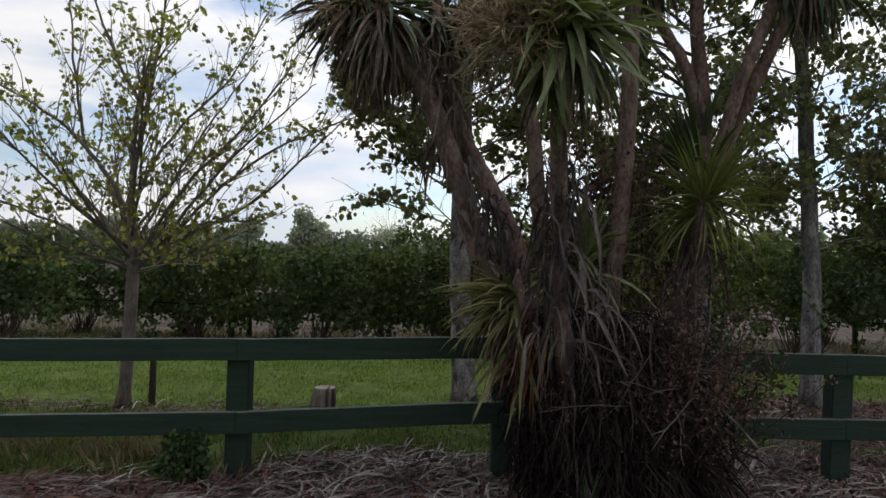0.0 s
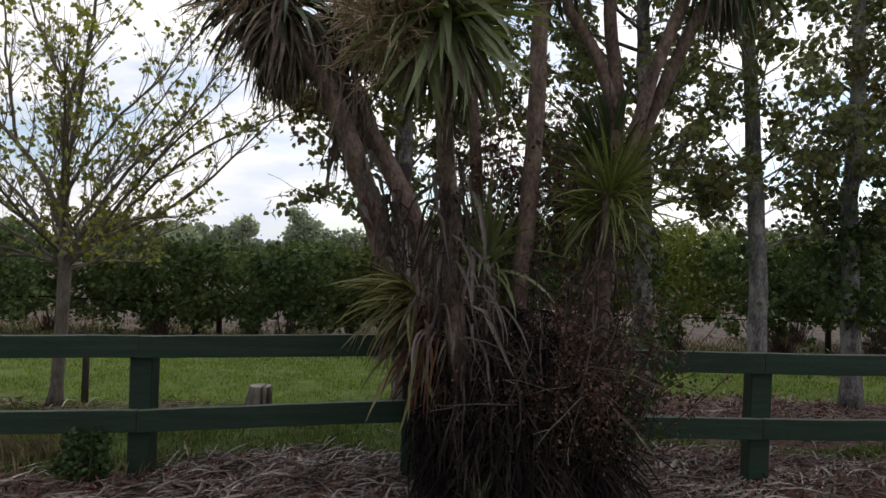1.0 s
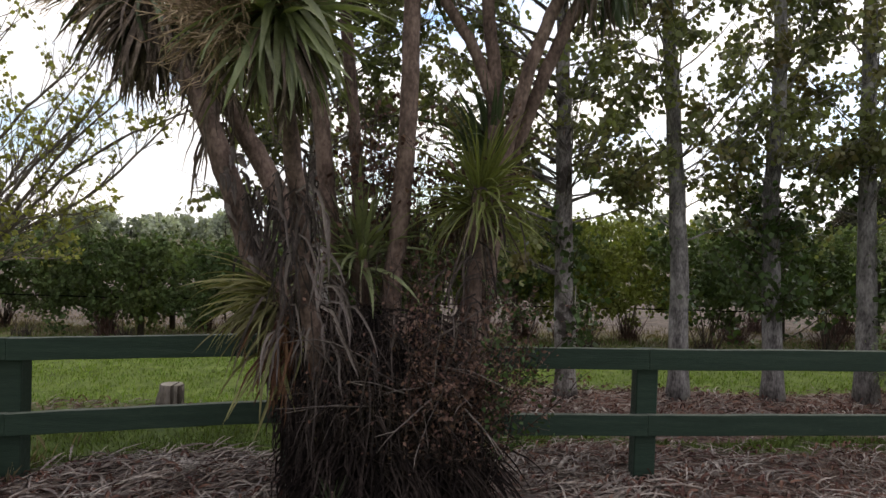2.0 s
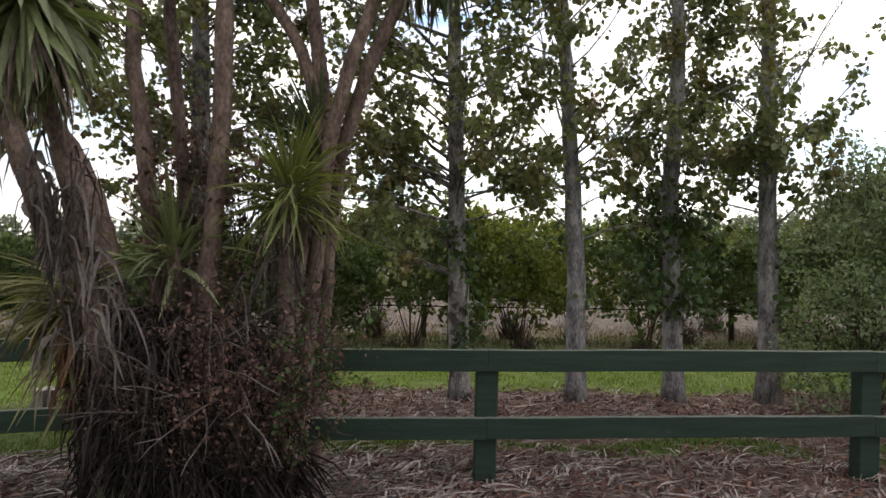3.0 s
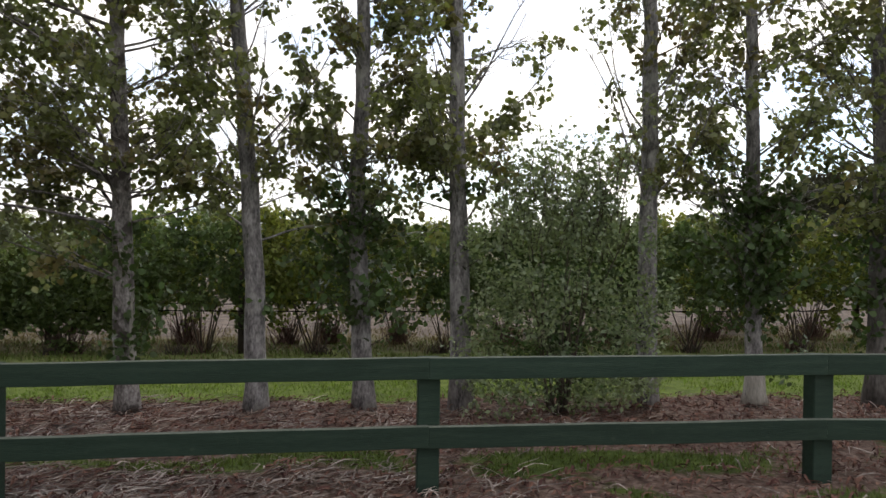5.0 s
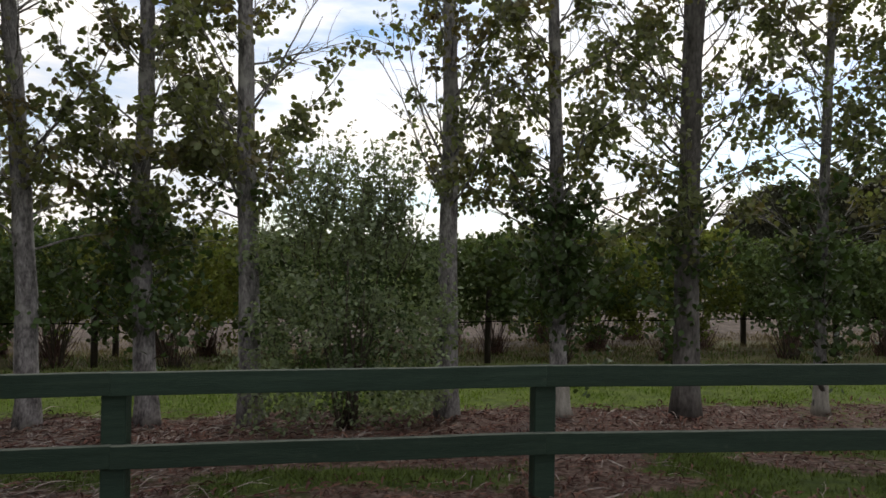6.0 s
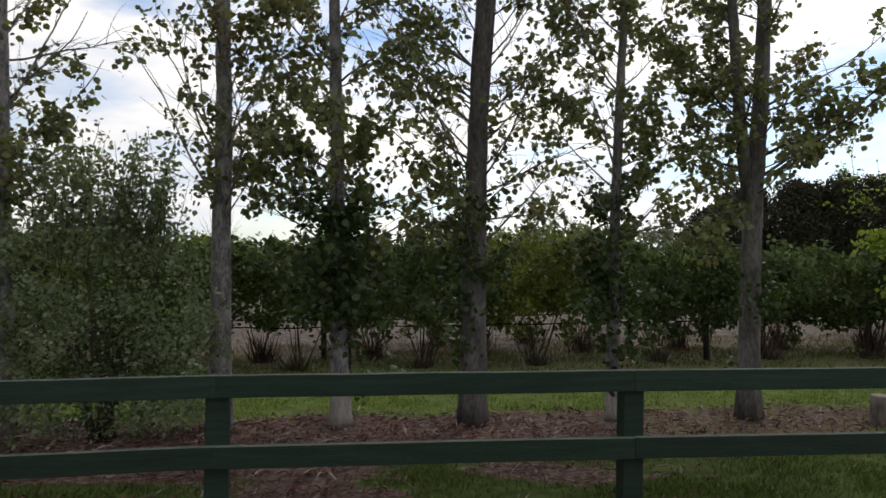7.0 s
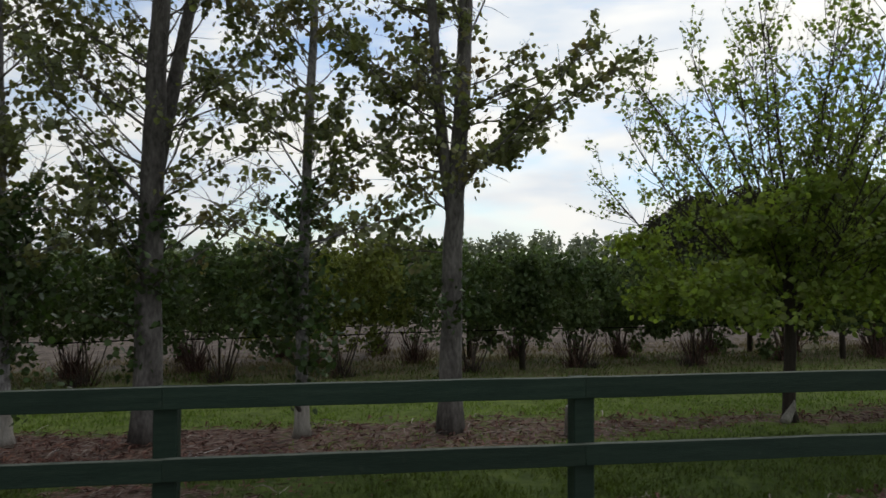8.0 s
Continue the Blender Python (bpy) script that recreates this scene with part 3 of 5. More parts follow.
# ---- poplar row ----
def make_poplar(name, base, trunk, radius, seed, leaf_count, low_shoots=0.0, fork=None, scar=False, pale_foot=False, start=1.55, spread=1.15, thick=22, reach=0.0, extra=(), arms=(), bark=POPLAR_BARK, group="row of poplars", label="grey-barked poplar with sparse dark green leaves"):
    """trunk: (dx, z) points of the stem; low_shoots: how thick the leafy shoots round the lower stem are; fork: a second stem."""
    random.seed(seed)
    tree = thing(name, base[0], base[1], 0, label, "tree", group)
    top = 8.5
    pts = [(dx, 0, z) for dx, z in trunk]
    dx, z = trunk[-1]
    slope = (trunk[-1][0] - trunk[-2][0]) / (trunk[-1][1] - trunk[-2][1])
    pts += [(dx + slope * 1.5 * 0.4, 0.03, z + 1.5), (dx + slope, 0.05, top)]
    fine = []
    for i in range(len(pts) - 1):
        for k in range(4):
            p = Vector(pts[i]).lerp(Vector(pts[i + 1]), k / 4)
            fine.append(p + Vector((random.uniform(-1, 1), random.uniform(-1, 1), 0)) * 0.008)
    fine.append(Vector(pts[-1]))
    zs = [p.z for p in fine]
    radii = [max(0.012, radius * (1 - 0.78 * max(0, zz) / top) * (1 + 0.32 * math.exp(-max(0, zz) * 8))) for zz in zs]
    stem = Shape()
    stem.tube(fine, radii, 12, 0.07)
    part("trunk", stem, bark, tree)
    stems = [(fine, radii)]
    if fork:
        f = [Vector((dx, 0.02 + away, z)) for dx, away, z in fork]
        f += [f[-1] + (f[-1] - f[-2]) * 1.2, f[-1] + (f[-1] - f[-2]) * 2.6]
        fr = taper(radius * 0.62, radius * 0.25, len(f))
        s = Shape()
        s.tube(f, fr, 10, 0.05)
        part("second_stem", s, bark, tree)
        stems.append((f, fr))
    if pale_foot:
        s = Shape()
        rr = radius * 1.12
        s.tube([(0.005, -0.006, 0.0), (0.004, -0.006, 0.12), (0.002, -0.005, 0.3), (0.0, -0.002, 0.44)], [radius * 1.5, rr * 1.08, rr, radius * 0.9], 12, 0.12)
        part("pale_foot", s, SCAR, tree, "pale weathered foot of the trunk")
    if scar:
        s = Shape()
        s.strap([(radius * 0.62, -radius * 0.72, 0.12), (radius * 0.6, -radius * 0.75, 0.5), (radius * 0.55, -radius * 0.76, 0.9), (radius * 0.6, -radius * 0.66, 1.25)], [0.05, 0.05, 0.035, 0.01], (0.6, -1, 0), -0.15)
        part("bare_wood_scar", s, SCAR, tree, "pale strip of bare wood")
    spots = []
    boughs = list(extra)
    for count, lo, hi, side in arms:  # leafy boughs that reach to one side
        for k in range(count):
            boughs.append((lo + (hi - lo) * (k + random.random()) / count, (side + random.uniform(-0.3, 0.3), random.uniform(-0.8, 0.8), random.uniform(0.1, 1.0)), random.uniform(0.7, 1.6), True))
    for line, rad in stems:
        hi = line[-1].z
        count = int(thick * (hi - start) / 3) if line is fine else int(thick * 0.6)
        own = boughs if line is fine else ()
        for k in range(count + len(own)):
            zz = start + (hi - 0.3 - start) * (k + random.random()) / count if k < count else own[k - count][0]
            f = next((i for i in range(len(line) - 1) if line[i + 1].z >= zz), len(line) - 2)
            a = line[f].lerp(line[f + 1], random.random())
            if a.z < start and k < count:
                continue
            limb, sprigs = Shape(), Shape()
            ang = random.uniform(0, 6.283)
            ln = random.uniform(0.5, 1.55) * spread * (1 - 0.35 * a.z / top) * (1 + abs(reach) * max(0.0, -math.cos(ang) * (1 if reach > 0 else -1)))
            br = bend(a, (math.cos(ang), math.sin(ang), random.uniform(0.2, 1.0)), ln, 6, 0.14, 0.08 - 0.05 * min(1.0, abs(reach)))
            if k >= count:
                ln = own[k - count][2]
                br = bend(a, own[k - count][1], ln, 8, 0.16, 0.02)
            r = min(rad[f] * 0.3, 0.004 + ln * 0.007)
            limb.tube(br, taper(r, 0.004, len(br)), 5)
            bare = random.random() < (0.1 if k < count or len(own[k - count]) > 3 else 0.5)
            for q in range(int(4 + ln * 6)):
                p, d = along(br, random.uniform(0.18, 1))
                tw = bend(p, d + Vector((random.uniform(-1, 1), random.uniform(-1, 1), random.uniform(-0.6, 0.7))), random.uniform(0.12, 0.5) * spread, 4, 0.2, -0.02)
                sprigs.tube(tw, taper(0.0045, 0.002, 5), 3)
                full = 0 if bare or random.random() < 0.46 else random.randint(16, 42)
                for _ in range(full):
                    spots.append(along(tw, random.uniform(0.35, 1))[0] + Vector((random.gauss(0, 1), random.gauss(0, 1), random.gauss(0, 1))) * 0.055)
            part("brushwood", sprigs, bark, part("limb", limb, bark, tree))["kind"] = "stuff"
    random.shuffle(spots)
    axis = {round(p.z, 1): p for p in (along(fine, k / 400)[0] for k in range(401))}

    def off_trunk(p):
        c = axis.get(round(p.z, 1), fine[-1])
        d = math.hypot(p.x - c.x, p.y - c.y)
        return d > 0.3 or random.random() < (d / 0.34) ** 2

    spots = [p for p in spots if off_trunk(p)]
    leaves("crown", spots[:int(leaf_count * 0.85)], 0.068, BROAD, POPLAR_LEAF, tree, 0.55)
    if low_shoots:
        near = []
        for k in range(int(22 * low_shoots)):
            shoot = Shape()
            zz = random.triangular(0.35, 2.6, 1.75)
            f = next((i for i in range(len(fine) - 1) if fine[i + 1].z >= zz), 1)
            ang = random.uniform(0, 6.283)
            sh = bend(fine[f], (math.cos(ang), math.sin(ang), random.uniform(0.2, 1.2)), random.uniform(0.25, 0.8) * (0.7 + 0.3 * low_shoots), 5, 0.15, 0.05)
            shoot.tube(sh, taper(0.008, 0.003, 6), 4)
            part("shoot", shoot, DARK_TWIG, tree)
            for _ in range(42):
                near.append(along(sh, random.uniform(0.15, 1))[0] + Vector((random.gauss(0, 1), random.gauss(0, 1), random.gauss(0, 1))) * 0.085)
        leaves("shoot_foliage", near, 0.072, BROAD, IVY_LEAF, tree, 0.4, label="dense dark leaves on shoots round the trunk")
    return tree


make_poplar("poplar", (0.31, 6.95), [(0, -0.08), (-0.05, 0.9), (-0.1, 1.7), (-0.08, 2.8), (-0.12, 4.4)], 0.13, 11, 20300, start=1.9, spread=1.3, thick=40, reach=-0.7, arms=((18, 2.5, 4.4, 1.0), (5, 1.8, 3.0, -0.9)), bark=ROUGH_BARK)
make_poplar("poplar", (2.95, 7.24), [(0, -0.08), (-0.05, 1.28), (-0.07, 2.5), (-0.12, 3.6), (-0.14, 4.4)], 0.115, 12, 30000, 0.5, scar=True, start=1.8, spread=1.15, thick=40, reach=1.1, arms=((8, 1.8, 4.3, -1.0), (12, 1.25, 2.6, -1.2), (7, 1.8, 2.7, 0.9)), bark=ROUGH_BARK, label="grey-barked poplar with a strip of bare wood")
make_poplar("poplar", (4.22, 7.3), [(0, -0.08), (-0.02, 1.3), (-0.1, 2.66), (-0.18, 3.65), (-0.24, 4.4)], 0.115, 13, 8000, 0.1, start=1.8, spread=1.25, arms=((3, 1.7, 2.6, -0.9), (3, 1.7, 2.6, 0.9)), label="slim pale poplar leaning a little")
make_poplar("poplar", (5.33, 7.38), [(0, -0.08), (-0.06, 1.3), (-0.1, 2.35), (-0.03, 3.27), (-0.05, 4.4)], 0.115, 14, 20000, 1.8, thick=32, spread=1.15, start=1.7, arms=((3, 1.6, 2.6, -0.9), (4, 1.6, 3.0, 0.9)), label="poplar with leafy shoots round its stem")
make_poplar("poplar", (6.35, 7.34), [(0, -0.08), (-0.04, 1.94), (-0.07, 3.16), (-0.08, 4.4)], 0.12, 15, 7400, 0.3, start=1.8, arms=((2, 1.9, 2.6, -0.9), (1, 1.7, 2.3, 0.8)), extra=((2.72, (0.8, -0.1, 0.8), 1.4), (2.95, (0.5, -0.15, 1.1), 1.7), (3.2, (0.7, 0.1, 0.9), 1.3)))
make_poplar("poplar", (8.38, 7.4), [(0, -0.08), (0.01, 2.0), (0.02, 3.2), (0.01, 4.4)], 0.12, 16, 5100, start=2.0, extra=((2.2, (-0.45, -0.1, 1), 1.8), (2.5, (-0.35, 0.1, 1.2), 1.7), (2.8, (-0.6, 0, 0.9), 1.4), (2.4, (-0.25, -0.2, 1.3), 1.6)))
make_poplar("poplar", (9.6, 7.4), [(0, -0.08), (-0.03, 1.5), (-0.05, 3.3), (-0.09, 4.5)], 0.1, 17, 9300, 2.9, arms=((4, 1.6, 2.7, -0.9), (4, 1.6, 2.7, 0.9)), pale_foot=True, thick=30, label="poplar thickly clothed in low leafy shoots")
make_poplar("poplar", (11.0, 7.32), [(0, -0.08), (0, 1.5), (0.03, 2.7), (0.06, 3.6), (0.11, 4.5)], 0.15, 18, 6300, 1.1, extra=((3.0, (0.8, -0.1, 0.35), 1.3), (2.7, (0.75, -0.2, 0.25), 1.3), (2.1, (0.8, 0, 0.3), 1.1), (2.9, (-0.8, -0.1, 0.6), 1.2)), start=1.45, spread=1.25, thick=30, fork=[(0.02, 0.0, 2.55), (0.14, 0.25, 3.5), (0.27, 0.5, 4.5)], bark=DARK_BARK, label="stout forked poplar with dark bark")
thin_poplar = make_poplar("poplar", (12.52, 7.26), [(0, -0.08), (0.01, 1.5), (0.07, 3.04), (0.14, 4.6)], 0.072, 19, 6900, 1.7, pale_foot=True, thick=30, spread=1.0, arms=((4, 1.7, 3.0, 0.9),), label="thin poplar with leafy shoots down its stem")
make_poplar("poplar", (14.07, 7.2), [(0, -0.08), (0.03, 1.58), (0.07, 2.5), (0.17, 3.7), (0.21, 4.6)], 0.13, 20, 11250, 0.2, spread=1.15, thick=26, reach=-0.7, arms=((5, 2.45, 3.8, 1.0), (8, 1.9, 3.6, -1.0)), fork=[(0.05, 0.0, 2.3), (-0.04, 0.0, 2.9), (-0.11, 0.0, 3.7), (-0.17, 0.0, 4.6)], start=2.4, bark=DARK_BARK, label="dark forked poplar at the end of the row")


stub = Shape()
stub.tube([(-0.01, -0.06, 0.28), (-0.08, -0.09, 0.4), (-0.17, -0.1, 0.57)], [0.03, 0.028, 0.022], 8, 0.1)
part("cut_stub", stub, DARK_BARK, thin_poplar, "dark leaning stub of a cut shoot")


# ---- young broad tree with a stake ----
def make_open_tree(name, base, limbs_spec, trunk, radius, leaf_mat, leaf_size, per_twig, seed, label, dense=None, twigs=7, bark=None, form=LOBED, lift=0.04, dense_size=0.07):
    random.seed(seed)
    tree = thing(name, base[0], base[1], 0, label, "tree")
    stem = Shape()
    stem.tube(trunk, [radius * 1.5] + taper(radius, radius * 0.75, len(trunk) - 1), 10, 0.08)
    part("trunk", stem, bark or PALE_BARK, tree)
    spots = []
    for at, way, ln, r in limbs_spec:
        p, _ = along(trunk, at)
        s, sprigs = Shape(), Shape()
        main = bend(p, way, ln, 10, 0.06, lift)
        s.tube(main, taper(r, 0.006, 11), 6)
        for k in range(int(twigs * ln)):
            f = random.uniform(0.15, 1)
            q, d = along(main, f)
            br = bend(q, d * 0.8 + Vector((random.uniform(-1, 1), random.uniform(-1, 1), random.uniform(-0.3, 0.8))), random.uniform(0.3, 1.0) * (1.15 - 0.55 * f), 6, 0.13, 0.05)
            sprigs.tube(br, taper(r * 0.3 * (1.2 - f) + 0.003, 0.002, 7), 4)
            for _ in range(3):
                q2, d2 = along(br, random.uniform(0.3, 1))
                tw = bend(q2, d2 + Vector((random.uniform(-1, 1), random.uniform(-1, 1), random.uniform(-0.2, 0.8))) * 0.8, random.uniform(0.12, 0.4), 3, 0.15, 0.04)
                sprigs.tube(tw, taper(0.003, 0.0015, 4), 3)
                for _ in range(per_twig):
                    spots.append(along(tw, random.uniform(0.1, 1))[0] + Vector((random.gauss(0, 1), random.gauss(0, 1), random.gauss(0, 1))) * 0.02)
        part("brushwood", sprigs, bark or PALE_BARK, part("limb", s, bark or PALE_BARK, tree))["kind"] = "stuff"
    leaves("crown", spots, leaf_size, form, leaf_mat, tree, 0.35)
    if dense is not None and len(dense):
        leaves("inner_foliage", dense, dense_size, form, leaf_mat, tree, 0.35)
    return tree


# limbs of the young maple: radius, lean towards the orchard, (x, z) of its bends
MAPLE_UPRIGHT = [
    (0.042, 0.1, [(-0.02, 1.9), (-0.02, 2.3), (-0.02, 2.8), (0.02, 3.1), (-0.16, 3.3), (-0.43, 3.9), (-0.6, 4.4)]),
    (0.024, -0.2, [(0.02, 3.05), (0.13, 3.27), (0.24, 3.45), (0.31, 3.8), (0.35, 4.25)]),
    (0.03, -0.3, [(-0.01, 2.25), (0.11, 2.8), (0.2, 3.2), (0.31, 3.7), (0.46, 4.35)]),
    (0.02, 0.5, [(0.03, 1.57), (0.15, 1.9), (0.35, 2.37), (0.73, 3.05), (1.05, 3.6)]),
    (0.02, 0.3, [(0.02, 2.1), (0.29, 2.65), (0.62, 3.05), (0.9, 3.35), (1.2, 4.05)]),
]
MAPLE_LEFT = [
    (0.036, -0.1, [(-0.05, 1.75), (-0.14, 2.13), (-0.38, 2.46), (-0.65, 2.76), (-1.02, 3.0), (-1.4, 3.2)]),
    (0.018, 0.3, [(-0.5, 2.6), (-0.67, 3.3), (-0.76, 3.8), (-0.87, 4.25)]),
    (0.024, 0.4, [(-0.07, 1.5), (-0.34, 1.9), (-0.66, 2.17), (-0.95, 2.42), (-1.25, 2.8), (-1.6, 3.1)]),
    (0.022, -0.4, [(-0.07, 1.42), (-0.56, 1.75), (-1.0, 1.93), (-1.4, 2.1)]),
]
MAPLE_RIGHT = [
    (0.027, 0.2, [(0.04, 1.37), (0.18, 1.7), (0.47, 2.2), (0.8, 2.55), (1.07, 2.87), (1.46, 3.37), (1.6, 3.7)]),
    (0.026, -0.3, [(0.05, 1.35), (0.32, 1.63), (0.6, 2.0), (1.03, 2.5), (1.36, 2.77), (1.85, 3.2)]),
    (0.024, 0.4, [(0.05, 1.4), (0.38, 1.7), (0.76, 2.16), (1.3, 2.62), (1.8, 2.87), (2.2, 3.05)]),
    (0.02, -0.1, [(0.05, 1.43), (0.6, 1.75), (1.16, 2.0), (1.54, 2.35), (1.87, 2.67), (2.2, 3.0)]),
    (0.014, -0.4, [(0.04, 1.48), (0.37, 1.72), (0.82, 1.85), (1.28, 1.87)]),
]


def make_young_maple(x, y):
    random.seed(41)
    tree = thing("young_maple", x, y, 0, "young open tree with sparse yellow-green leaves", "tree")
    trunk = [(-0.05, 0, -0.08), (-0.025, 0, 0.15), (0.01, 0, 0.9), (0.02, 0, 1.4), (-0.01, 0, 1.92)]
    stem = Shape()
    stem.tube(trunk, [0.096, 0.064, 0.062, 0.064, 0.045], 10, 0.08)
    part("trunk", stem, PALE_BARK, tree)
    limbs = []
    for r, lean, bends in MAPLE_UPRIGHT + MAPLE_LEFT + MAPLE_RIGHT:
        pts = [Vector((px, lean * (i / (len(bends) - 1)) ** 1.2, pz)) for i, (px, pz) in enumerate(bends)]
        for _ in range(2):
            cut = [pts[0]]
            for a, b in zip(pts, pts[1:]):
                cut += [a.lerp(b, 0.25), a.lerp(b, 0.75)]
            pts = cut + [pts[-1]]
        limbs.append((r, [p + Vector((random.uniform(-1, 1), random.uniform(-1, 1), random.uniform(-1, 1))) * 0.009 * (i > 0) for i, p in enumerate(pts)]))
    for k in range(9):  # limbs to the back and the front
        a = (1.57 if k % 2 else 4.71) + random.uniform(-0.8, 0.8)
        limbs.append((0.018, bend((0, 0, 1.35 + 0.05 * k), (math.cos(a), math.sin(a), 0.3 + 0.1 * k), random.uniform(1.7, 2.4), 9, 0.08, 0.04)))
    for k in range(5):  # low sprays
        a = 1.25 * k + random.uniform(-0.3, 0.3)
        limbs.append((0.012, bend((0, 0, 1.3 + 0.03 * k), (math.cos(a), math.sin(a), random.uniform(0.05, 0.3)), random.uniform(0.9, 1.5), 7, 0.1, 0.0)))
    spots = []
    for r, main in limbs:
        s, sprigs = Shape(), Shape()
        s.tube(main, taper(r, 0.005, len(main)), 6, 0.06)
        ln = sum((b - a).length for a, b in zip(main, main[1:]))
        for _ in range(int(8.6 * ln)):
            f = random.uniform(0.14, 1)
            q, d = along(main, f)
            br = bend(q, d.normalized() * 1.1 + Vector((random.uniform(-0.9, 0.9), random.uniform(-0.9, 0.9), random.uniform(-0.3, 0.7))), random.uniform(0.25, 0.85) * (1.15 - 0.5 * f), 6, 0.13, 0.04)
            sprigs.tube(br, taper(r * 0.22 * (1.2 - f) + 0.003, 0.002, 7), 4)
            for _ in range(3):
                q2, d2 = along(br, random.uniform(0.25, 1))
                tw = bend(q2, d2.normalized() + Vector((random.uniform(-1, 1), random.uniform(-1, 1), random.uniform(-0.2, 0.7))) * 0.7, random.uniform(0.1, 0.36), 3, 0.15, 0.04)
                sprigs.tube(tw, taper(0.003, 0.0015, 4), 3)
                node = along(tw, random.uniform(0.55, 1))[0]
                for _ in range(random.choice((2, 3, 4, 5))):
                    spots.append(node + Vector((random.gauss(0, 1), random.gauss(0, 1), random.gauss(-0.4, 1))) * 0.026)
        part("brushwood", sprigs, PALE_BARK, part("limb", s, PALE_BARK, tree))["kind"] = "stuff"
    leaves("crown", spots, 0.05, LOBED, MAPLE_LEAF, tree, 0.35)


make_young_maple(-3.08, 6.43)


def make_stake():
    stake = thing("tree_stake", -2.86, 6.5, 0, "dark wooden tree stake beside the young tree", "stake")
    s = Shape()
    s.tube([(0, 0, -0.1), (0.005, 0, 0.4), (0, 0, 0.62)], [0.036, 0.034, 0.032], 8, 0.06)
    part("shaft", s, POST_WOOD, stake)


make_stake()


def make_stump(x, y, r, h, lean, label, split=False):
    st = thing("tree_stump", x, y, 0, label, "stump", "cut stumps in the lawn")
    s, cap = Shape(), Shape()
    s.tube([(0, 0, -0.05), (0, 0, 0.05), (lean * 0.6, 0, h * 0.6), (lean, 0, h)], [r * 1.25, r * 1.08, r, r * 0.97], 14, 0.08)
    part("bark_side", s, STUMP_WOOD, st)
    cap.tube([(lean, 0, h - 0.004), (lean, 0, h + 0.012)], [r * 0.93, r * 0.9], 14, 0.05)
    part("cut_top", cap, CUT_WOOD, st, smooth=False)
    if split:
        s = Shape()
        s.box(r * 0.42, r * 0.62, -r * 1.08, r * 0.6, 0.0, h + 0.018, 0.006)
        s.box(r * 0.86, r * 1.1, -r * 0.7, r * 0.4, 0.0, h + 0.006, 0.006)
        part("split", s, POST_WOOD, st, "dark rotten split")
    return st


make_stump(-1.15, 6.6, 0.118, 0.19, 0.02, "weathered grey stump split dark on one side", True)
make_stump(15.3, 6.72, 0.11, 0.3, 0.0, "pale grey stump by the mulch bed")


# ---- bushes ----
def blob_points(count, centre, radii, seed, hollow=0.35, lumps=0.25):
    """Points in a lumpy ball, thicker towards its skin."""
    rng = np.random.default_rng(seed)
    d = rng.normal(size=(count, 3))
    d /= np.linalg.norm(d, axis=1)[:, None]
    r = hollow + (1 - hollow) * rng.random(count) ** 0.6
    bump = np.array([1 + lumps * noise.noise((v[0] * 2.2 + seed, v[1] * 2.2, v[2] * 2.2)) + lumps * 0.6 * noise.noise((v[0] * 5, v[1] * 5 + seed, v[2] * 5)) for v in d])
    return np.array(centre) + d * (r * bump)[:, None] * np.array(radii)


def make_bush(name, x, y, blobs, size, mat, seed, label, stems=9, height=1.2, form=SMALL, wands=0, twig=DARK_TWIG, spread=0.3):
    random.seed(seed)
    bush = thing(name, x, y, 0, label, "bush")
    s, spots = Shape(), []
    for _ in range(stems):
        st = bend((random.uniform(-0.1, 0.1), random.uniform(-0.1, 0.1), -0.04), (random.uniform(-spread, spread), random.uniform(-spread, spread), 1), height * random.uniform(0.6, 1), 6, 0.12, 0.08)
        one = Shape()
        one.tube(st, taper(0.014, 0.004, 7), 5)
        part("stem", one, twig, bush)
    pts = [blob_points(n, c, r, seed + i) for i, (n, c, r) in enumerate(blobs)]
    for _ in range(wands):
        c, r = blobs[-1][1], blobs[-1][2]
        a = Vector((c[0] + random.uniform(-0.7, 0.7) * r[0], c[1] + random.uniform(-0.5, 0.5) * r[1], c[2] + random.uniform(-1.1, 0.3) * r[2]))
        wand = bend(a, (random.uniform(-0.5, 0.5), random.uniform(-0.3, 0.3), 1), random.uniform(0.4, 0.9), 5, 0.1, 0.05)
        s.tube(wand, taper(0.006, 0.002, 6), 4)
        pts.append(np.array([along(wand, random.random())[0] + Vector((random.gauss(0, 1), random.gauss(0, 1), random.gauss(0, 1))) * 0.045 for _ in range(42)]))
    if wands:
        part("brushwood", s, twig, bush)["kind"] = "stuff"
    allp = np.concatenate(pts)
    allp = allp[allp[:, 2] > 0.02]
    leaves("foliage", allp, size, form, mat, bush, 0.1)
    return bush


bush_rng, bush_blobs = random.Random(61), []
for _k in range(150):
    _z = bush_rng.uniform(0.1, 2.15)
    _w = 1.08 * math.sqrt(max(0.25, 1 - ((_z - 1.0) / 1.45) ** 2))
    _r = bush_rng.uniform(0.11, 0.24)
    bush_blobs.append((int(bush_rng.randint(45, 95) * (1.0 if _z < 1.35 else 0.62)), (0.03 + bush_rng.uniform(-_w, _w), bush_rng.uniform(-0.5, 0.5), _z), (_r * 1.25, _r, _r)))
bush_blobs.append((240, (0.0, 0, 2.15), (0.85, 0.5, 0.55)))
grey_bush = make_bush("grey_green_bush", 7.35, 7.1, bush_blobs, 0.056, GREY_LEAF, 61, "airy grey-green bush between two poplars", 20, 2.3, wands=120)
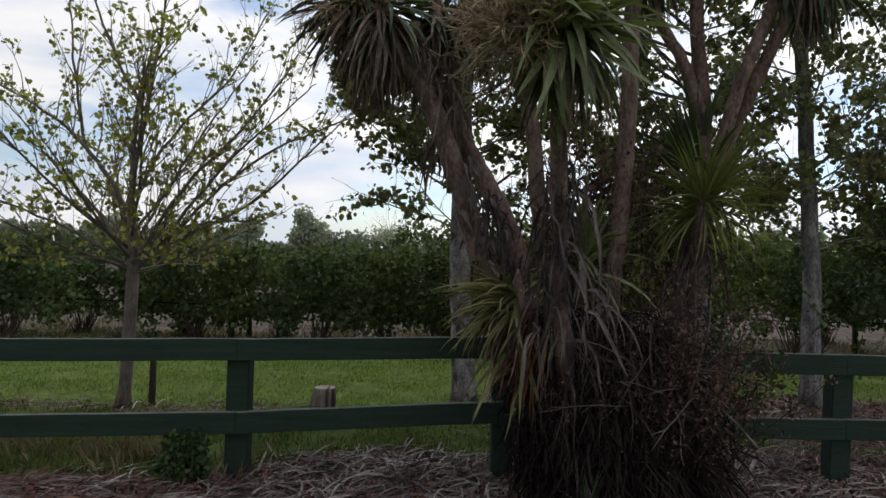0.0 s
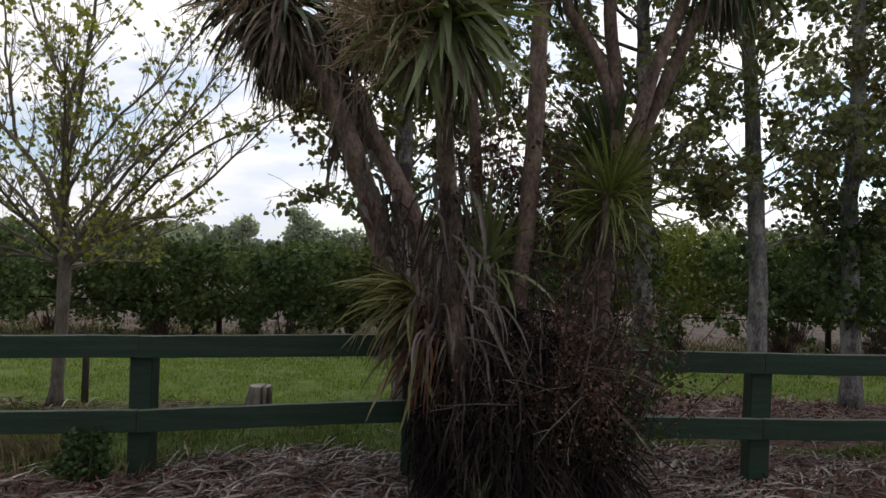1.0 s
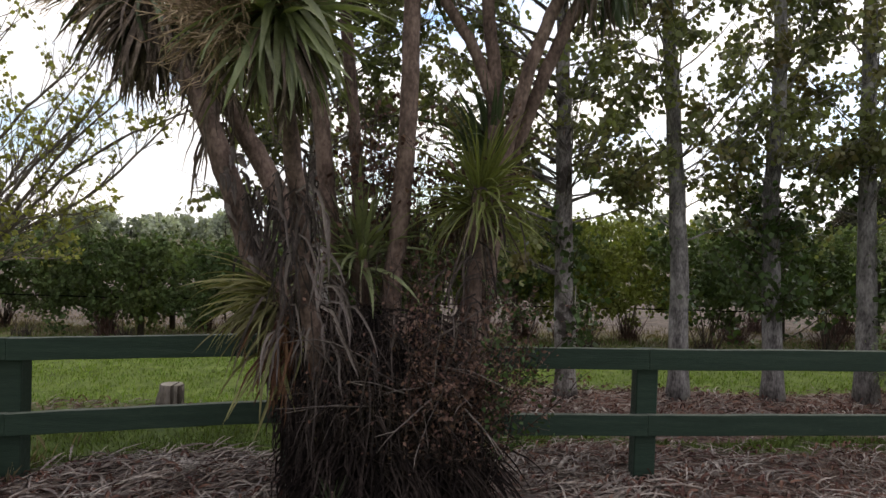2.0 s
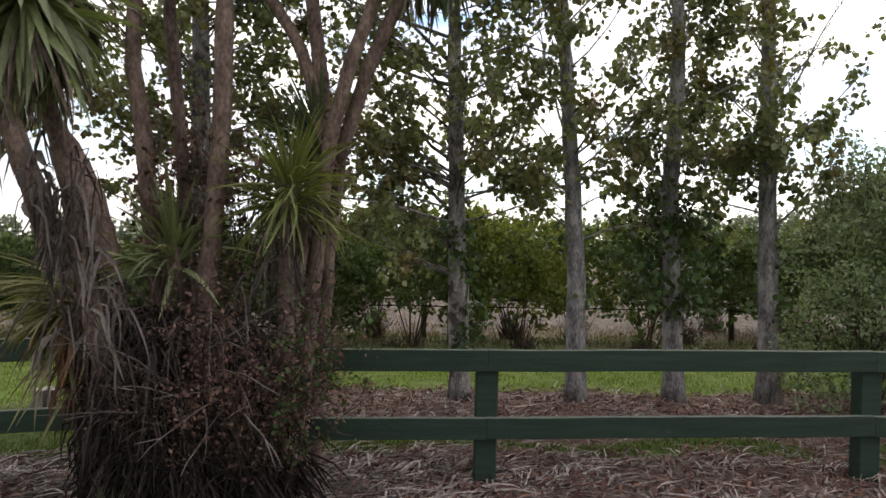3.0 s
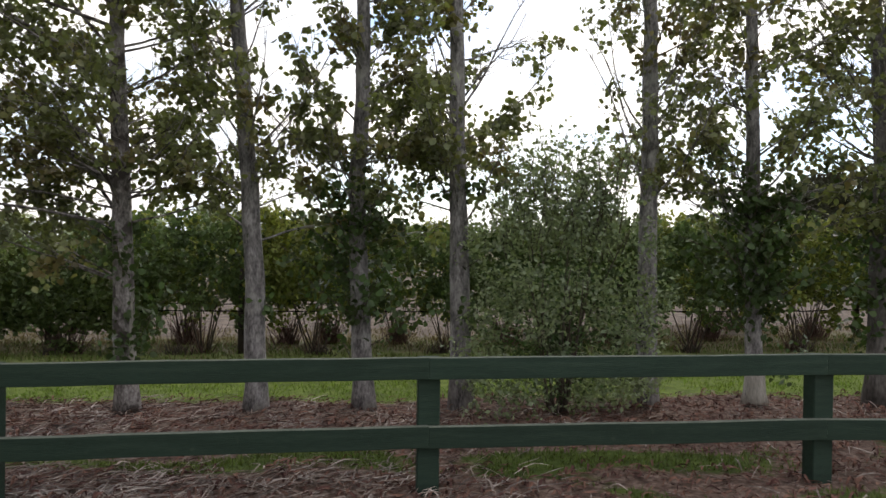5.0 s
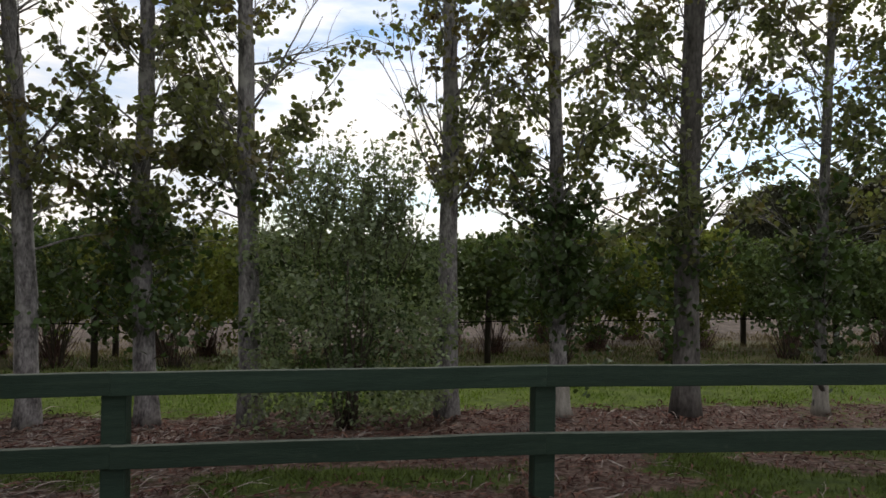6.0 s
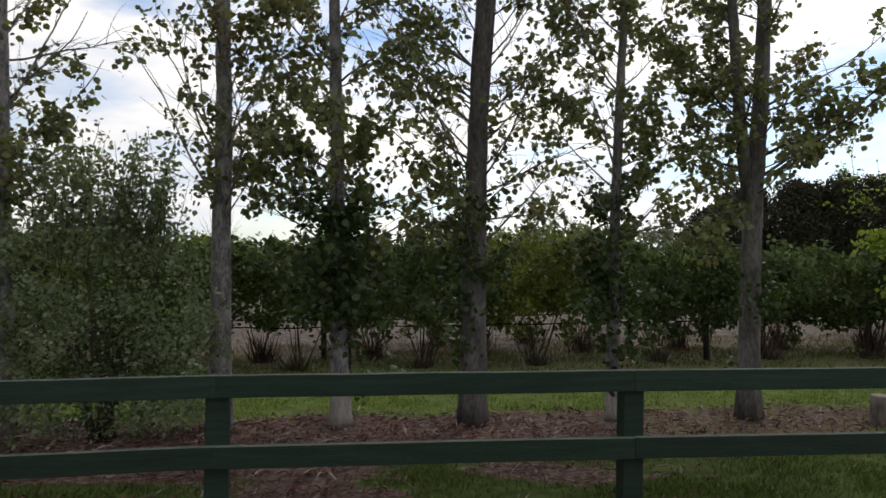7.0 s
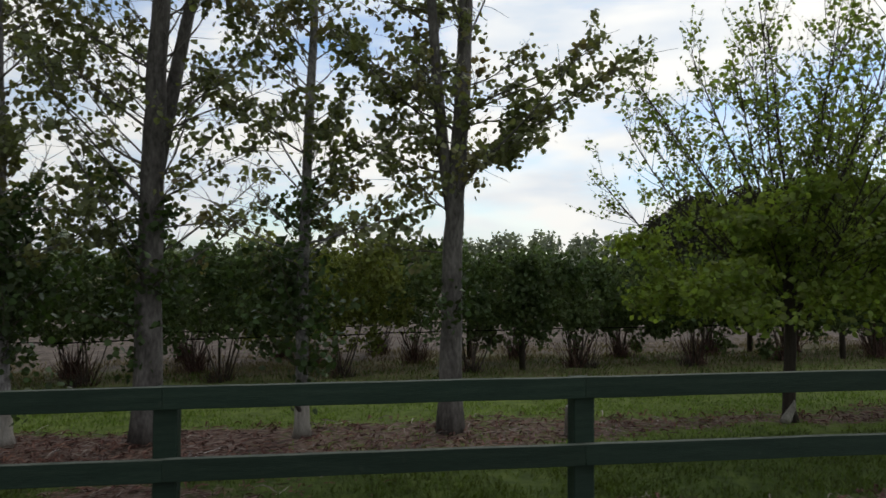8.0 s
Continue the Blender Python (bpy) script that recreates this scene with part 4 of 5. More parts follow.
# darker leaf colour in the middle stands for the bush's inner shade
leaves("inner_foliage", np.concatenate([blob_points(2600, (0, 0.05, 0.75), (0.95, 0.45, 0.75), 66, 0.0, 0.5), blob_points(700, (0.05, 0.05, 1.4), (0.8, 0.4, 0.5), 67, 0.0, 0.5)]), 0.05, SMALL, SHRUB_GREEN, grey_bush, 0.2, label="darker green leaves that paint shade inside the bush")
make_bush("small_ivy_bush", -1.72, 4.2, [(800, (0.03, 0, 0.11), (0.2, 0.15, 0.14)), (620, (0.04, 0, 0.24), (0.16, 0.12, 0.14))], 0.036, SHRUB_GREEN, 62, "small dark green bush against a fence post", 6, 0.35, form=BROAD)

clump_rng = random.Random(71)
rt_dense = []
for _k in range(175):
    _x, _h = clump_rng.uniform(-1.45, 3.2), clump_rng.random()
    _z = 1.2 + 1.5 * _h * math.sqrt(max(0.1, 1 - ((_x - 0.8) / 2.75) ** 2))
    _r = clump_rng.uniform(0.15, 0.3)
    rt_dense.append(blob_points(clump_rng.randint(70, 170), (_x, clump_rng.uniform(-1.4, 1.4), _z), (_r * 1.4, _r * 1.2, _r * 0.8), 700 + _k, 0.1, 0.6))
rt_dense = np.concatenate(rt_dense)
RT_LIMBS = [(0.97, (-0.1, 0.0, 1.0), 2.6, 0.024), (0.95, (0.35, 0.1, 1.0), 2.7, 0.022)]
_limbs = random.Random(14)
for _k in range(24):
    _a = 2.4 * _k + _limbs.uniform(-0.3, 0.3)
    RT_LIMBS.append((0.58 + 0.38 * _k / 24, (math.cos(_a) * 1.1, math.sin(_a) * 0.8, 0.5 + 1.1 * (_k / 24) + _limbs.uniform(-0.15, 0.15)), _limbs.uniform(2.3, 3.3), _limbs.uniform(0.01, 0.018)))
lime_tree = make_open_tree("lime_green_tree", (17.93, 6.95), RT_LIMBS, [(0, 0, -0.08), (-0.02, 0, 0.15), (0.0, 0, 0.6), (0.03, 0, 1.1), (0.0, 0, 1.5), (0.05, 0, 2.0)], 0.07, LIME_LEAF, 0.048, 6, 72,
               "spreading tree with fresh lime-green spring leaves", dense=rt_dense, twigs=8, bark=POST_WOOD, form=BROAD, lift=0.05)


flare = Shape()
flare.tube([(-0.13, -0.07, -0.01), (-0.09, -0.07, 0.06), (-0.02, -0.06, 0.15), (0.0, -0.05, 0.24)], [0.06, 0.05, 0.04, 0.02], 8, 0.15)
part("pale_foot", flare, SCAR, lime_tree, "pale bare wood at the foot of the trunk")


# ---- orchard rows on trellis posts ----
ROW_FRONT, ROW_BACK = 12.45, 14.5


def canopy_points(seed, half, deep, low, high, clumps, each, ragged=0.12):
    """Leaf places in many small clumps that fill a trained canopy and leave holes between them."""
    rng = random.Random(seed)
    pts = []
    for k in range(clumps):
        x, z = rng.uniform(-half, half), rng.uniform(low, high)
        edge = abs(2 * (z - low) / (high - low) - 1)
        y = rng.choice((-1, 1, -1)) * deep * math.sqrt(max(0.05, 1 - 0.7 * edge ** 2)) * rng.uniform(0.55, 1.0)
        z += rng.gauss(0, ragged)
        r = rng.uniform(0.13, 0.27)
        pts.append(blob_points(int(each * rng.uniform(0.6, 1.3)), (x, y, z), (r * 1.35, r, r * 0.85), seed * 50 + k, 0.15, 0.5))
    inner = np.random.default_rng(seed).uniform((-half, -deep * 0.5, low + 0.1), (half, deep * 0.5, high - 0.1), (int(clumps * each * 0.22), 3))
    return np.concatenate(pts + [inner])


def make_vine(seed, mat, low, high, suckers, half=1.2, clumps=64, clipped=False):
    """One shrub of the row: a clump of bare stems at the ground that carries a trained canopy."""
    random.seed(seed)
    h = thing("orchard_shrub", 0, 0, 0, "green orchard shrub trained over bare brown stems", "shrub", "trained orchard rows")
    for _ in range(random.randint(5, 8)):
        s = Shape()
        st = bend((random.uniform(-0.1, 0.1), random.uniform(-0.08, 0.08), -0.06), (random.uniform(-0.55, 0.55), random.uniform(-0.3, 0.3), 1), random.uniform(0.75, 1.2), 5, 0.09, 0.07)
        s.tube(st, taper(random.uniform(0.012, 0.022), 0.007, 6), 5)
        part("stem", s, DARK_TWIG, h)
    s = Shape()
    for _ in range(suckers):
        st = bend((random.gauss(0, 0.1), random.gauss(0, 0.08), -0.04), (random.gauss(0, 0.5), random.gauss(0, 0.4), 1), random.uniform(0.3, 0.8), 4, 0.1, 0.08)
        s.tube(st, taper(random.uniform(0.006, 0.012), 0.003, 5), 4)
    for _ in range(suckers):
        st = bend((random.gauss(0, 0.11), random.gauss(0, 0.09), -0.04), (random.gauss(0, 0.7), random.gauss(0, 0.6), 1), random.uniform(0.08, 0.24), 2, 0.1, 0.02)
        s.tube(st, taper(0.013, 0.006, 3), 4)
    part("brushwood", s, SUCKER, h, "red-brown bare suckers at the base")["kind"] = "stuff"
    pts = [canopy_points(seed, half, 0.5, low, high, clumps, 62, 0.05 if clipped else 0.12)]
    for k in range(random.randint(0, 2)):  # leafy shoots that hang below the canopy or grow from the foot
        pts.append(blob_points(random.randint(50, 130), (random.uniform(-0.9, 0.9), random.uniform(-0.4, 0.3), low - random.uniform(-0.05, 0.38)), (0.26, 0.22, 0.22), seed + 60 + k, 0.1, 0.5))
    tops = []
    for k in range(7 if clipped else 18):
        p = Vector((random.uniform(-half, half), random.uniform(-0.4, 0.4), high - 0.05))
        way = Vector((random.uniform(-0.5, 0.5), random.uniform(-0.3, 0.3), 1)) * random.uniform(0.1, 0.34)
        tops += [p + way * random.random() + Vector((random.gauss(0, 1), random.gauss(0, 1), random.gauss(0, 1))) * 0.04 for _ in range(14)]
    leaves("foliage", np.concatenate(pts + [np.array(tops)]), 0.078, BROAD, mat, h, 0.25, 0.45)
    h.location = (0, 0, -50)
    return h


def make_sapling(x, y, seed, tall):
    """A small dead clump in the front row."""
    random.seed(seed)
    t = thing("dead_clump", x, y, height_at(x, y), "low dark clump of dead stems in dry grass", "shrub", "dead clumps in the front row")
    s = Shape()
    for _ in range(46):
        st = bend((random.gauss(0, 0.09), random.gauss(0, 0.07), -0.04), (random.gauss(0, 0.6), random.gauss(0, 0.5), 1), random.uniform(0.08, 0.26), 3, 0.1, 0.02)
        s.tube(st, taper(random.uniform(0.008, 0.015), 0.004, 4), 4)
    part("stubble", s, POST_WOOD, t)["kind"] = "stuff"
    for _ in range(tall):
        s = Shape()
        st = bend((random.gauss(0, 0.06), random.gauss(0, 0.06), -0.02), (random.gauss(0, 0.45), random.gauss(0, 0.3), 1), random.uniform(0.35, 0.75), 5, 0.1, 0.06)
        s.tube(st, taper(0.008, 0.003, 6), 4)
        part("stem", s, DARK_TWIG, t)


def make_orchard():
    front = [make_vine(300 + k, m, 0.75, 2.1, 14) for k, m in enumerate((HEDGE_LEAF, HEDGE_YELLOW, HEDGE_LEAF, HEDGE_DARK))]
    clipped = [make_vine(320 + k, m, 0.6, 1.78, 60, 1.2, 74, True) for k, m in enumerate((HEDGE_DARK, HEDGE_DARK, HEDGE_LEAF))]
    to_ground = [make_vine(360 + k, m, 0.42, 1.78, 45, 1.2, 82, True) for k, m in enumerate((HEDGE_DARK, HEDGE_DARK, HEDGE_LEAF))]
    back = [make_vine(340 + k, m, 0.78, 2.35, 95) for k, m in enumerate((HEDGE_LEAF, HEDGE_YELLOW, HEDGE_LEAF))]
    rng = random.Random(8)
    used, turn = [], [0]

    def plant(kinds, x, y, tall=1.0):
        turn[0] += 1
        k = kinds[turn[0] % len(kinds)]
        m = pose(x, y + rng.uniform(-0.12, 0.12), height_at(x, y), 0, 0, rng.choice((0, 180)) + rng.uniform(-8, 8)) @ Matrix.Diagonal((rng.uniform(0.95, 1.1), rng.uniform(0.9, 1.1), tall * rng.uniform(0.93, 1.06), 1))
        if k in used:
            g = copy_thing(k, pose(0, 0, 0))
            g.matrix_basis = m
        else:
            used.append(k)
            k.matrix_basis = m

    for i in range(-6, 9):  # front row, its shrubs 2.2 m apart
        x = 13.15 + 2.2 * (i - 2) + rng.uniform(-0.15, 0.15)
        left, right = x < 0.4, x > 16
        plant(to_ground if left else clipped if right else front, x, ROW_FRONT, 1.0 if left else 1.16 if right else 1.06)
    for x in (-15.5, -17.7, -19.9, -13.3, -11.1):
        plant(to_ground, x + 3.0, ROW_FRONT)
    for x in (-12.1, -9.9, -7.7, -5.5, -3.4, -1.15, 0.26, 1.42, 3.44, 4.3, 5.7, 7.98, 10.2, 12.45, 14.68, 16.95, 19.2, 21.4, 23.6, 25.8, 28.0):
        low = x < -0.5
        plant(to_ground if low else clipped if x > 16 else back, x, ROW_BACK, 1.2 if x > 16 else 1.02)
    x = 9.6
    while x < 14.2:
        plant(back, x, 16.9, 1.04)
        x += 2.25
    for k, x in enumerate((-5.9, -4.0, -1.75, -0.1, 1.95, 4.35, 6.4, 8.75, 10.95, 13.1, 15.4, 17.65, 19.6)):
        make_sapling(x, ROW_FRONT - 0.25, 400 + k, 5 + k % 4)


make_orchard()


def make_trellis(name, y, xs, z, r, label):
    f = thing(name, xs[0], y, height_at(xs[0], y), label, "trellis")
    base = f.location.z
    random.seed(int(y * 10))
    for x in xs:
        s = Shape()
        h = random.uniform(1.3, 1.5)
        s.tube([(0, 0, -0.15), (random.uniform(-0.02, 0.02), 0, h * 0.5), (random.uniform(-0.03, 0.03), 0, h)], [r * 1.05, r, r * 0.92], 10, 0.06)
        p = part("post", s, POST_WOOD, f)
        p.location = (x - xs[0], random.uniform(-0.03, 0.03), height_at(x, y) - base)
    s = Shape()
    pts = []
    for k in range(61):
        x = xs[0] - 6 + (xs[-1] - xs[0] + 12) * k / 60
        pts.append((x - xs[0], -r - 0.012, height_at(x, y) - base + z - 0.02 * abs(math.sin(k * 0.9))))
    s.tube(pts, [0.011] * len(pts), 5)
    part("pipe", s, WIRE, f, "black irrigation pipe tied along the posts")


make_trellis("trellis", ROW_FRONT - 0.1, (-10.5, -3.85, 2.97, 9.68, 16.4, 23.1), 0.76, 0.056, "dark wooden trellis posts with a black pipe")
make_trellis("trellis", ROW_BACK + 0.35, (-10.9, -4.2, 2.46, 9.2, 15.93, 22.7), 0.84, 0.06, "dark wooden trellis posts with a black pipe")


# ---- far trees ----
def make_far_tree(x, y, h, w, mat, seed, label, bare=False):
    random.seed(seed)
    t = thing("far_tree", x, y, height_at(x, y), label, "tree", "trees across the field")
    s = Shape()
    s.tube([(0, 0, -0.2), (0.1, 0, h * 0.4), (0, 0, h * 0.8)], [h * 0.03, h * 0.022, h * 0.008], 6)
    for _ in range(26 if bare else 10):
        br = bend((0, 0, h * random.uniform(0.2, 0.6)), (random.uniform(-1, 1), random.uniform(-1, 1), random.uniform(0.5, 1.4)), w * random.uniform(0.4, 0.8), 5, 0.2, 0.08)
        s.tube(br, taper(h * 0.008, h * 0.002, 6), 4)
    part("trunk", s, DARK_TWIG, t)
    blobs = []
    for k in range(7):
        blobs.append(blob_points(150 if bare else 420, (random.uniform(-0.3, 0.3) * w, random.uniform(-0.3, 0.3) * w, h * random.uniform(0.3, 0.82)), (w * 0.3, w * 0.3, h * 0.2), seed + k, 0.1, 0.4))
    leaves("crown", np.concatenate(blobs), h * (0.045 if bare else 0.06), CLUMP, mat, t, 0.1)
    return t


make_far_tree(-17.4, 90, 6.7, 5.0, HAZED_LEAF, 101, "small rounded tree standing across the field")
make_far_tree(-25.5, 90, 5.4, 4.6, HAZED_LEAF, 102, "low rounded tree standing across the field")
make_far_tree(-7.0, 95, 5.4, 9, HAZED_LEAF, 103, "wide thinly leaved tree across the field", True)
make_far_tree(-36, 95, 5.2, 6, HAZED_LEAF, 104, "low rounded tree standing across the field")
make_far_tree(-47, 98, 5.6, 7, HAZED_LEAF, 105, "low rounded tree standing across the field")


def make_shelterbelt():
    rng = random.Random(7)
    belt = thing("shelterbelt", 90, 112, 0, "dark massed trees of a tall shelterbelt", "trees")
    x = 68.5
    k = 0
    while x < 150:
        h = 8.2 + 7.0 * smooth_step(66, 80, x) + 2.0 * smooth_step(80, 105, x) + rng.uniform(-0.6, 0.6)
        s = Shape()
        s.tube([(0, 0, -0.3), (0, 0, h * 0.7)], [0.35, 0.15], 6)
        p = part("trunk", s, DARK_TWIG, belt)
        p.location = (x - 90, rng.uniform(-3, 3), 0)
        pts = np.concatenate([blob_points(1500, (0, 0, 1.8), (3.6, 3.0, 2.2), 400 + k, 0.2, 0.3), blob_points(4200, (0, 0, h * 0.42), (4.6, 4.0, h * 0.42), 200 + k, 0.45, 0.25), blob_points(2600, (rng.uniform(-1, 1), 0, h * 0.74), (3.1, 3.0, h * 0.26), 300 + k, 0.4, 0.3)])
        c = leaves("crown", pts, 0.34, CLUMP, FAR_DARK, belt, 0.1)
        c.location = p.location
        x += rng.uniform(2.8, 4.0)
        k += 1


make_shelterbelt()


def make_far_wood():
    rng = np.random.default_rng(9)
    pts = []
    for x in np.arange(-170, 330, 2.6):
        h = 5.6 + 4.8 * smooth_step(25, 60, x) + rng.uniform(-0.8, 1.0) + 1.6 * noise.noise((x * 0.06, 0, 0)) - 3.2 * between(-46, -32, x, 6)
        n = 210
        d = rng.normal(size=(n, 3))
        d /= np.linalg.norm(d, axis=1)[:, None]
        pts.append(np.array((x, 165 + rng.uniform(-6, 6), h * 0.5)) + d * np.array((2.4, 2.4, h * 0.52)) * rng.uniform(0.5, 1, n)[:, None])
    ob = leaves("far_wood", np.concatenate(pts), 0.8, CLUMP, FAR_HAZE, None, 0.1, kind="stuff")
    tagged(ob, "line of woodland on the horizon, haze put into its colour", "woodland")


make_far_wood()


# ---- cabbage tree ----
def sword(length, width, droop, steps=7):
    """A sword leaf along +x from the origin, arching down by droop."""
    pts, a, x, z = [], 0.0, 0.0, 0.0
    for i in range(steps):
        pts.append((x, 0, z))
        x += math.cos(a) * length / (steps - 1)
        z += math.sin(a) * length / (steps - 1)
        a -= droop / (steps - 1) * (0.5 + i / steps)
    w = [0.45, 0.8, 1.0, 0.95, 0.75, 0.42, 0.04]
    s = Shape()
    s.strap(pts, [width * v for v in w], (0, 0, 1), 0.22)
    return s


SWORDS = {}
for key, mat in (("green", SWORD_LEAF), ("dark", SHADED_SWORD), ("fresh", FRESH_SWORD), ("old", OLD_SWORD), ("dead", HUNG_DEAD)):
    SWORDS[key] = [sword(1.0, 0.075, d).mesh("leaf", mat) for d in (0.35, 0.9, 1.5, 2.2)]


def make_head(tree, at, count, length, kind, low, high, seed, label, dead=0, droop=(0, 3), lean=(0, 0), slim=0.62, turn=(0, 360), dead_high=-35):
    """A head of sword leaves round a bud; low, high: the range of angles above the level."""
    rng = random.Random(seed)
    bud = Shape()
    bud.tube([(0, 0, -0.16), (0, 0, -0.05), (0, 0, 0.08), (0, 0, 0.2)], [0.05, 0.06, 0.045, 0.008], 8, 0.1)
    head = part("leaf_head", bud, CABBAGE_BARK, tree, label)
    head.location = at
    for k in range(count + dead):
        is_dead = k >= count
        up = rng.uniform(low, high) if not is_dead else rng.uniform(-85, dead_high)
        az = rng.uniform(*turn)
        ln = length * rng.uniform(0.72, 1.1)
        shape = 0 if up > 55 else rng.randint(*droop)
        key = "dead" if is_dead else ("old" if up < low + 12 and rng.random() < 0.22 else kind)
        leaf = new("leaf", SWORDS[key][1 if is_dead else shape])
        leaf.parent = head
        leaf.matrix_basis = Matrix.Translation((lean[0] * rng.random(), lean[1] * rng.random(), rng.uniform(-0.1, 0.08))) @ pose(0, 0, 0, 0, 0, az) @ pose(0, 0, 0, 0, -up, 0) @ pose(0, 0, 0, rng.uniform(-35, 35)) @ Matrix.Diagonal((ln, (0.7 if is_dead else 1.0) * slim * ln * rng.uniform(0.7, 1.15) / max(0.6, length), ln, 1))
    return head


def make_cabbage_tree():
    bx, by = 1.2, 4.1
    random.seed(77)
    tree = thing("cabbage_tree", bx, by, 0, "many-stemmed cabbage tree with shaggy dead leaf skirts", "tree")

    def at(x, y, z):
        return (x - bx, y - by, z)

    shaggy_stems = [
        ([(0.8, 4.2, -0.05), (0.61, 4.15, 0.7), (0.39, 4.1, 1.33), (0.2, 4.06, 1.88), (0.06, 4.06, 2.28), (-0.08, 4.06, 2.61), (-0.3, 4.1, 2.95), (-0.45, 4.15, 3.2)], 0.088, 0.06),
        ([(0.75, 4.15, 0.6), (0.55, 4.2, 1.6), (0.42, 4.3, 1.95), (0.26, 4.35, 2.22), (0.1, 4.3, 2.52), (-0.12, 4.2, 2.85), (-0.22, 4.15, 3.15)], 0.084, 0.055),
        ([(0.9, 3.85, -0.05), (0.8, 3.68, 0.9), (0.72, 3.54, 1.6), (0.695, 3.47, 1.95), (0.665, 3.37, 2.25), (0.645, 3.27, 2.5), (0.645, 3.17, 2.82)], 0.062, 0.043),
    ]
    middle_stems = [
        ([(0.95, 4.45, 0.3), (0.75, 4.45, 1.67), (0.7, 4.45, 2.08), (0.67, 4.45, 2.4), (0.6, 4.45, 2.84), (0.6, 4.45, 3.5), (0.62, 4.45, 3.95)], 0.07, 0.045),
        ([(1.15, 4.2, -0.05), (1.17, 4.2, 0.9), (1.19, 4.2, 1.42), (1.23, 4.2, 1.8), (1.27, 4.2, 2.52), (1.28, 4.2, 3.25), (1.3, 4.2, 4.0)], 0.068, 0.055),
        ([(1.7, 4.15, -0.05), (1.72, 4.08, 1.0), (1.73, 4.05, 1.9)], 0.055, 0.048),
        ([(1.0, 4.55, 0.4), (0.95, 4.55, 1.5), (0.9, 4.55, 2.2), (0.8, 4.55, 3.2), (0.78, 4.55, 4.0)], 0.05, 0.04),
    ]
    forked_stems = [
        ([(1.74, 4.42, -0.05), (1.77, 4.44, 0.57), (1.8, 4.45, 1.06), (1.85, 4.42, 1.6), (1.93, 4.33, 2.33), (2.08, 4.3, 2.9), (2.24, 4.3, 3.31), (2.42, 4.3, 3.74)], 0.056, 0.043),
        ([(1.76, 4.84, -0.05), (1.79, 4.83, 0.55), (1.83, 4.8, 1.04), (1.88, 4.7, 1.6), (1.98, 4.5, 2.26), (2.19, 4.35, 2.87), (2.4, 4.35, 3.33), (2.56, 4.35, 3.66)], 0.064, 0.042),
        ([(1.58, 4.35, -0.05), (1.63, 4.38, 0.6), (1.67, 4.4, 1.06), (1.75, 4.4, 1.62), (1.86, 4.38, 2.15), (1.84, 4.4, 2.66), (1.7, 4.4, 3.03), (1.5, 4.4, 3.33), (1.42, 4.4, 3.9)], 0.055, 0.038),
        ([(1.88, 4.42, 2.0), (1.86, 4.42, 2.76), (1.79, 4.42, 3.33), (1.78, 4.42, 4.05)], 0.055, 0.042),
    ]
    for pts, r0, r1 in shaggy_stems + middle_stems + forked_stems:
        fine = []
        for i in range(len(pts) - 1):
            for k in range(5):
                fine.append(Vector(at(*pts[i])).lerp(Vector(at(*pts[i + 1])), k / 5) + Vector((random.uniform(-1, 1), random.uniform(-1, 1), 0)) * 0.006)
        fine.append(Vector(at(*pts[-1])))
        s = Shape()
        s.tube(fine, taper(r0, r1, len(fine)), 10, 0.1)
        part("stem", s, CABBAGE_BARK, tree)

    # live heads
    make_head(tree, at(0.645, 3.15, 2.86), 240, 0.64, "green", -75, 75, 1, "full head of drooping dark green sword leaves", 60, (0, 2), slim=0.66)
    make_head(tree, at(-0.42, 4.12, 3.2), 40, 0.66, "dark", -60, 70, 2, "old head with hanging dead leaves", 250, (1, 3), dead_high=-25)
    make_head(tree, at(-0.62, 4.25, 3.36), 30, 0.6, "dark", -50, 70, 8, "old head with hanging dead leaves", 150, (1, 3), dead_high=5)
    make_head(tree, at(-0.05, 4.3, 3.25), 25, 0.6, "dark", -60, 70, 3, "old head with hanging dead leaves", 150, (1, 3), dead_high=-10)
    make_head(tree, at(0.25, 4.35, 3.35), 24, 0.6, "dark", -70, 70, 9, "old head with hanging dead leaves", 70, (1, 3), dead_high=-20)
    make_head(tree, at(1.74, 4.05, 1.97), 200, 0.56, "fresh", -40, 80, 4, "fresh yellow-green head of narrow leaves", 14, (0, 2), slim=0.3)
    make_head(tree, at(0.52, 3.92, 1.33), 70, 0.58, "old", -30, 40, 5, "low head of yellowing leaves", 30, (1, 2), slim=0.42, turn=(135, 270))
    make_head(tree, at(0.97, 4.2, 1.55), 90, 0.62, "green", -15, 80, 6, "low head of green sword leaves", 6, (0, 2), slim=0.5)
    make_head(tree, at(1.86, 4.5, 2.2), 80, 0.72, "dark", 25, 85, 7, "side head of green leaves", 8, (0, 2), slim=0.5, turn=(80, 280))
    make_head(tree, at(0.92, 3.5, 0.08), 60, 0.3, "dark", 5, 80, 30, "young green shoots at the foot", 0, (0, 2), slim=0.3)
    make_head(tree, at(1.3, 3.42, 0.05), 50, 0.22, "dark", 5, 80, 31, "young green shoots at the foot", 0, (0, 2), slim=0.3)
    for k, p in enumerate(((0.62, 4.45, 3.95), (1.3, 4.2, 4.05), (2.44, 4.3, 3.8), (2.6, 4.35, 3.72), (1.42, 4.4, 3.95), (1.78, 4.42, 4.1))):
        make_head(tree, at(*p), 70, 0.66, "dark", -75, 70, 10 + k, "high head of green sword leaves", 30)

    # dry flower stalk between the two large heads
    s = Shape()
    random.seed(3)
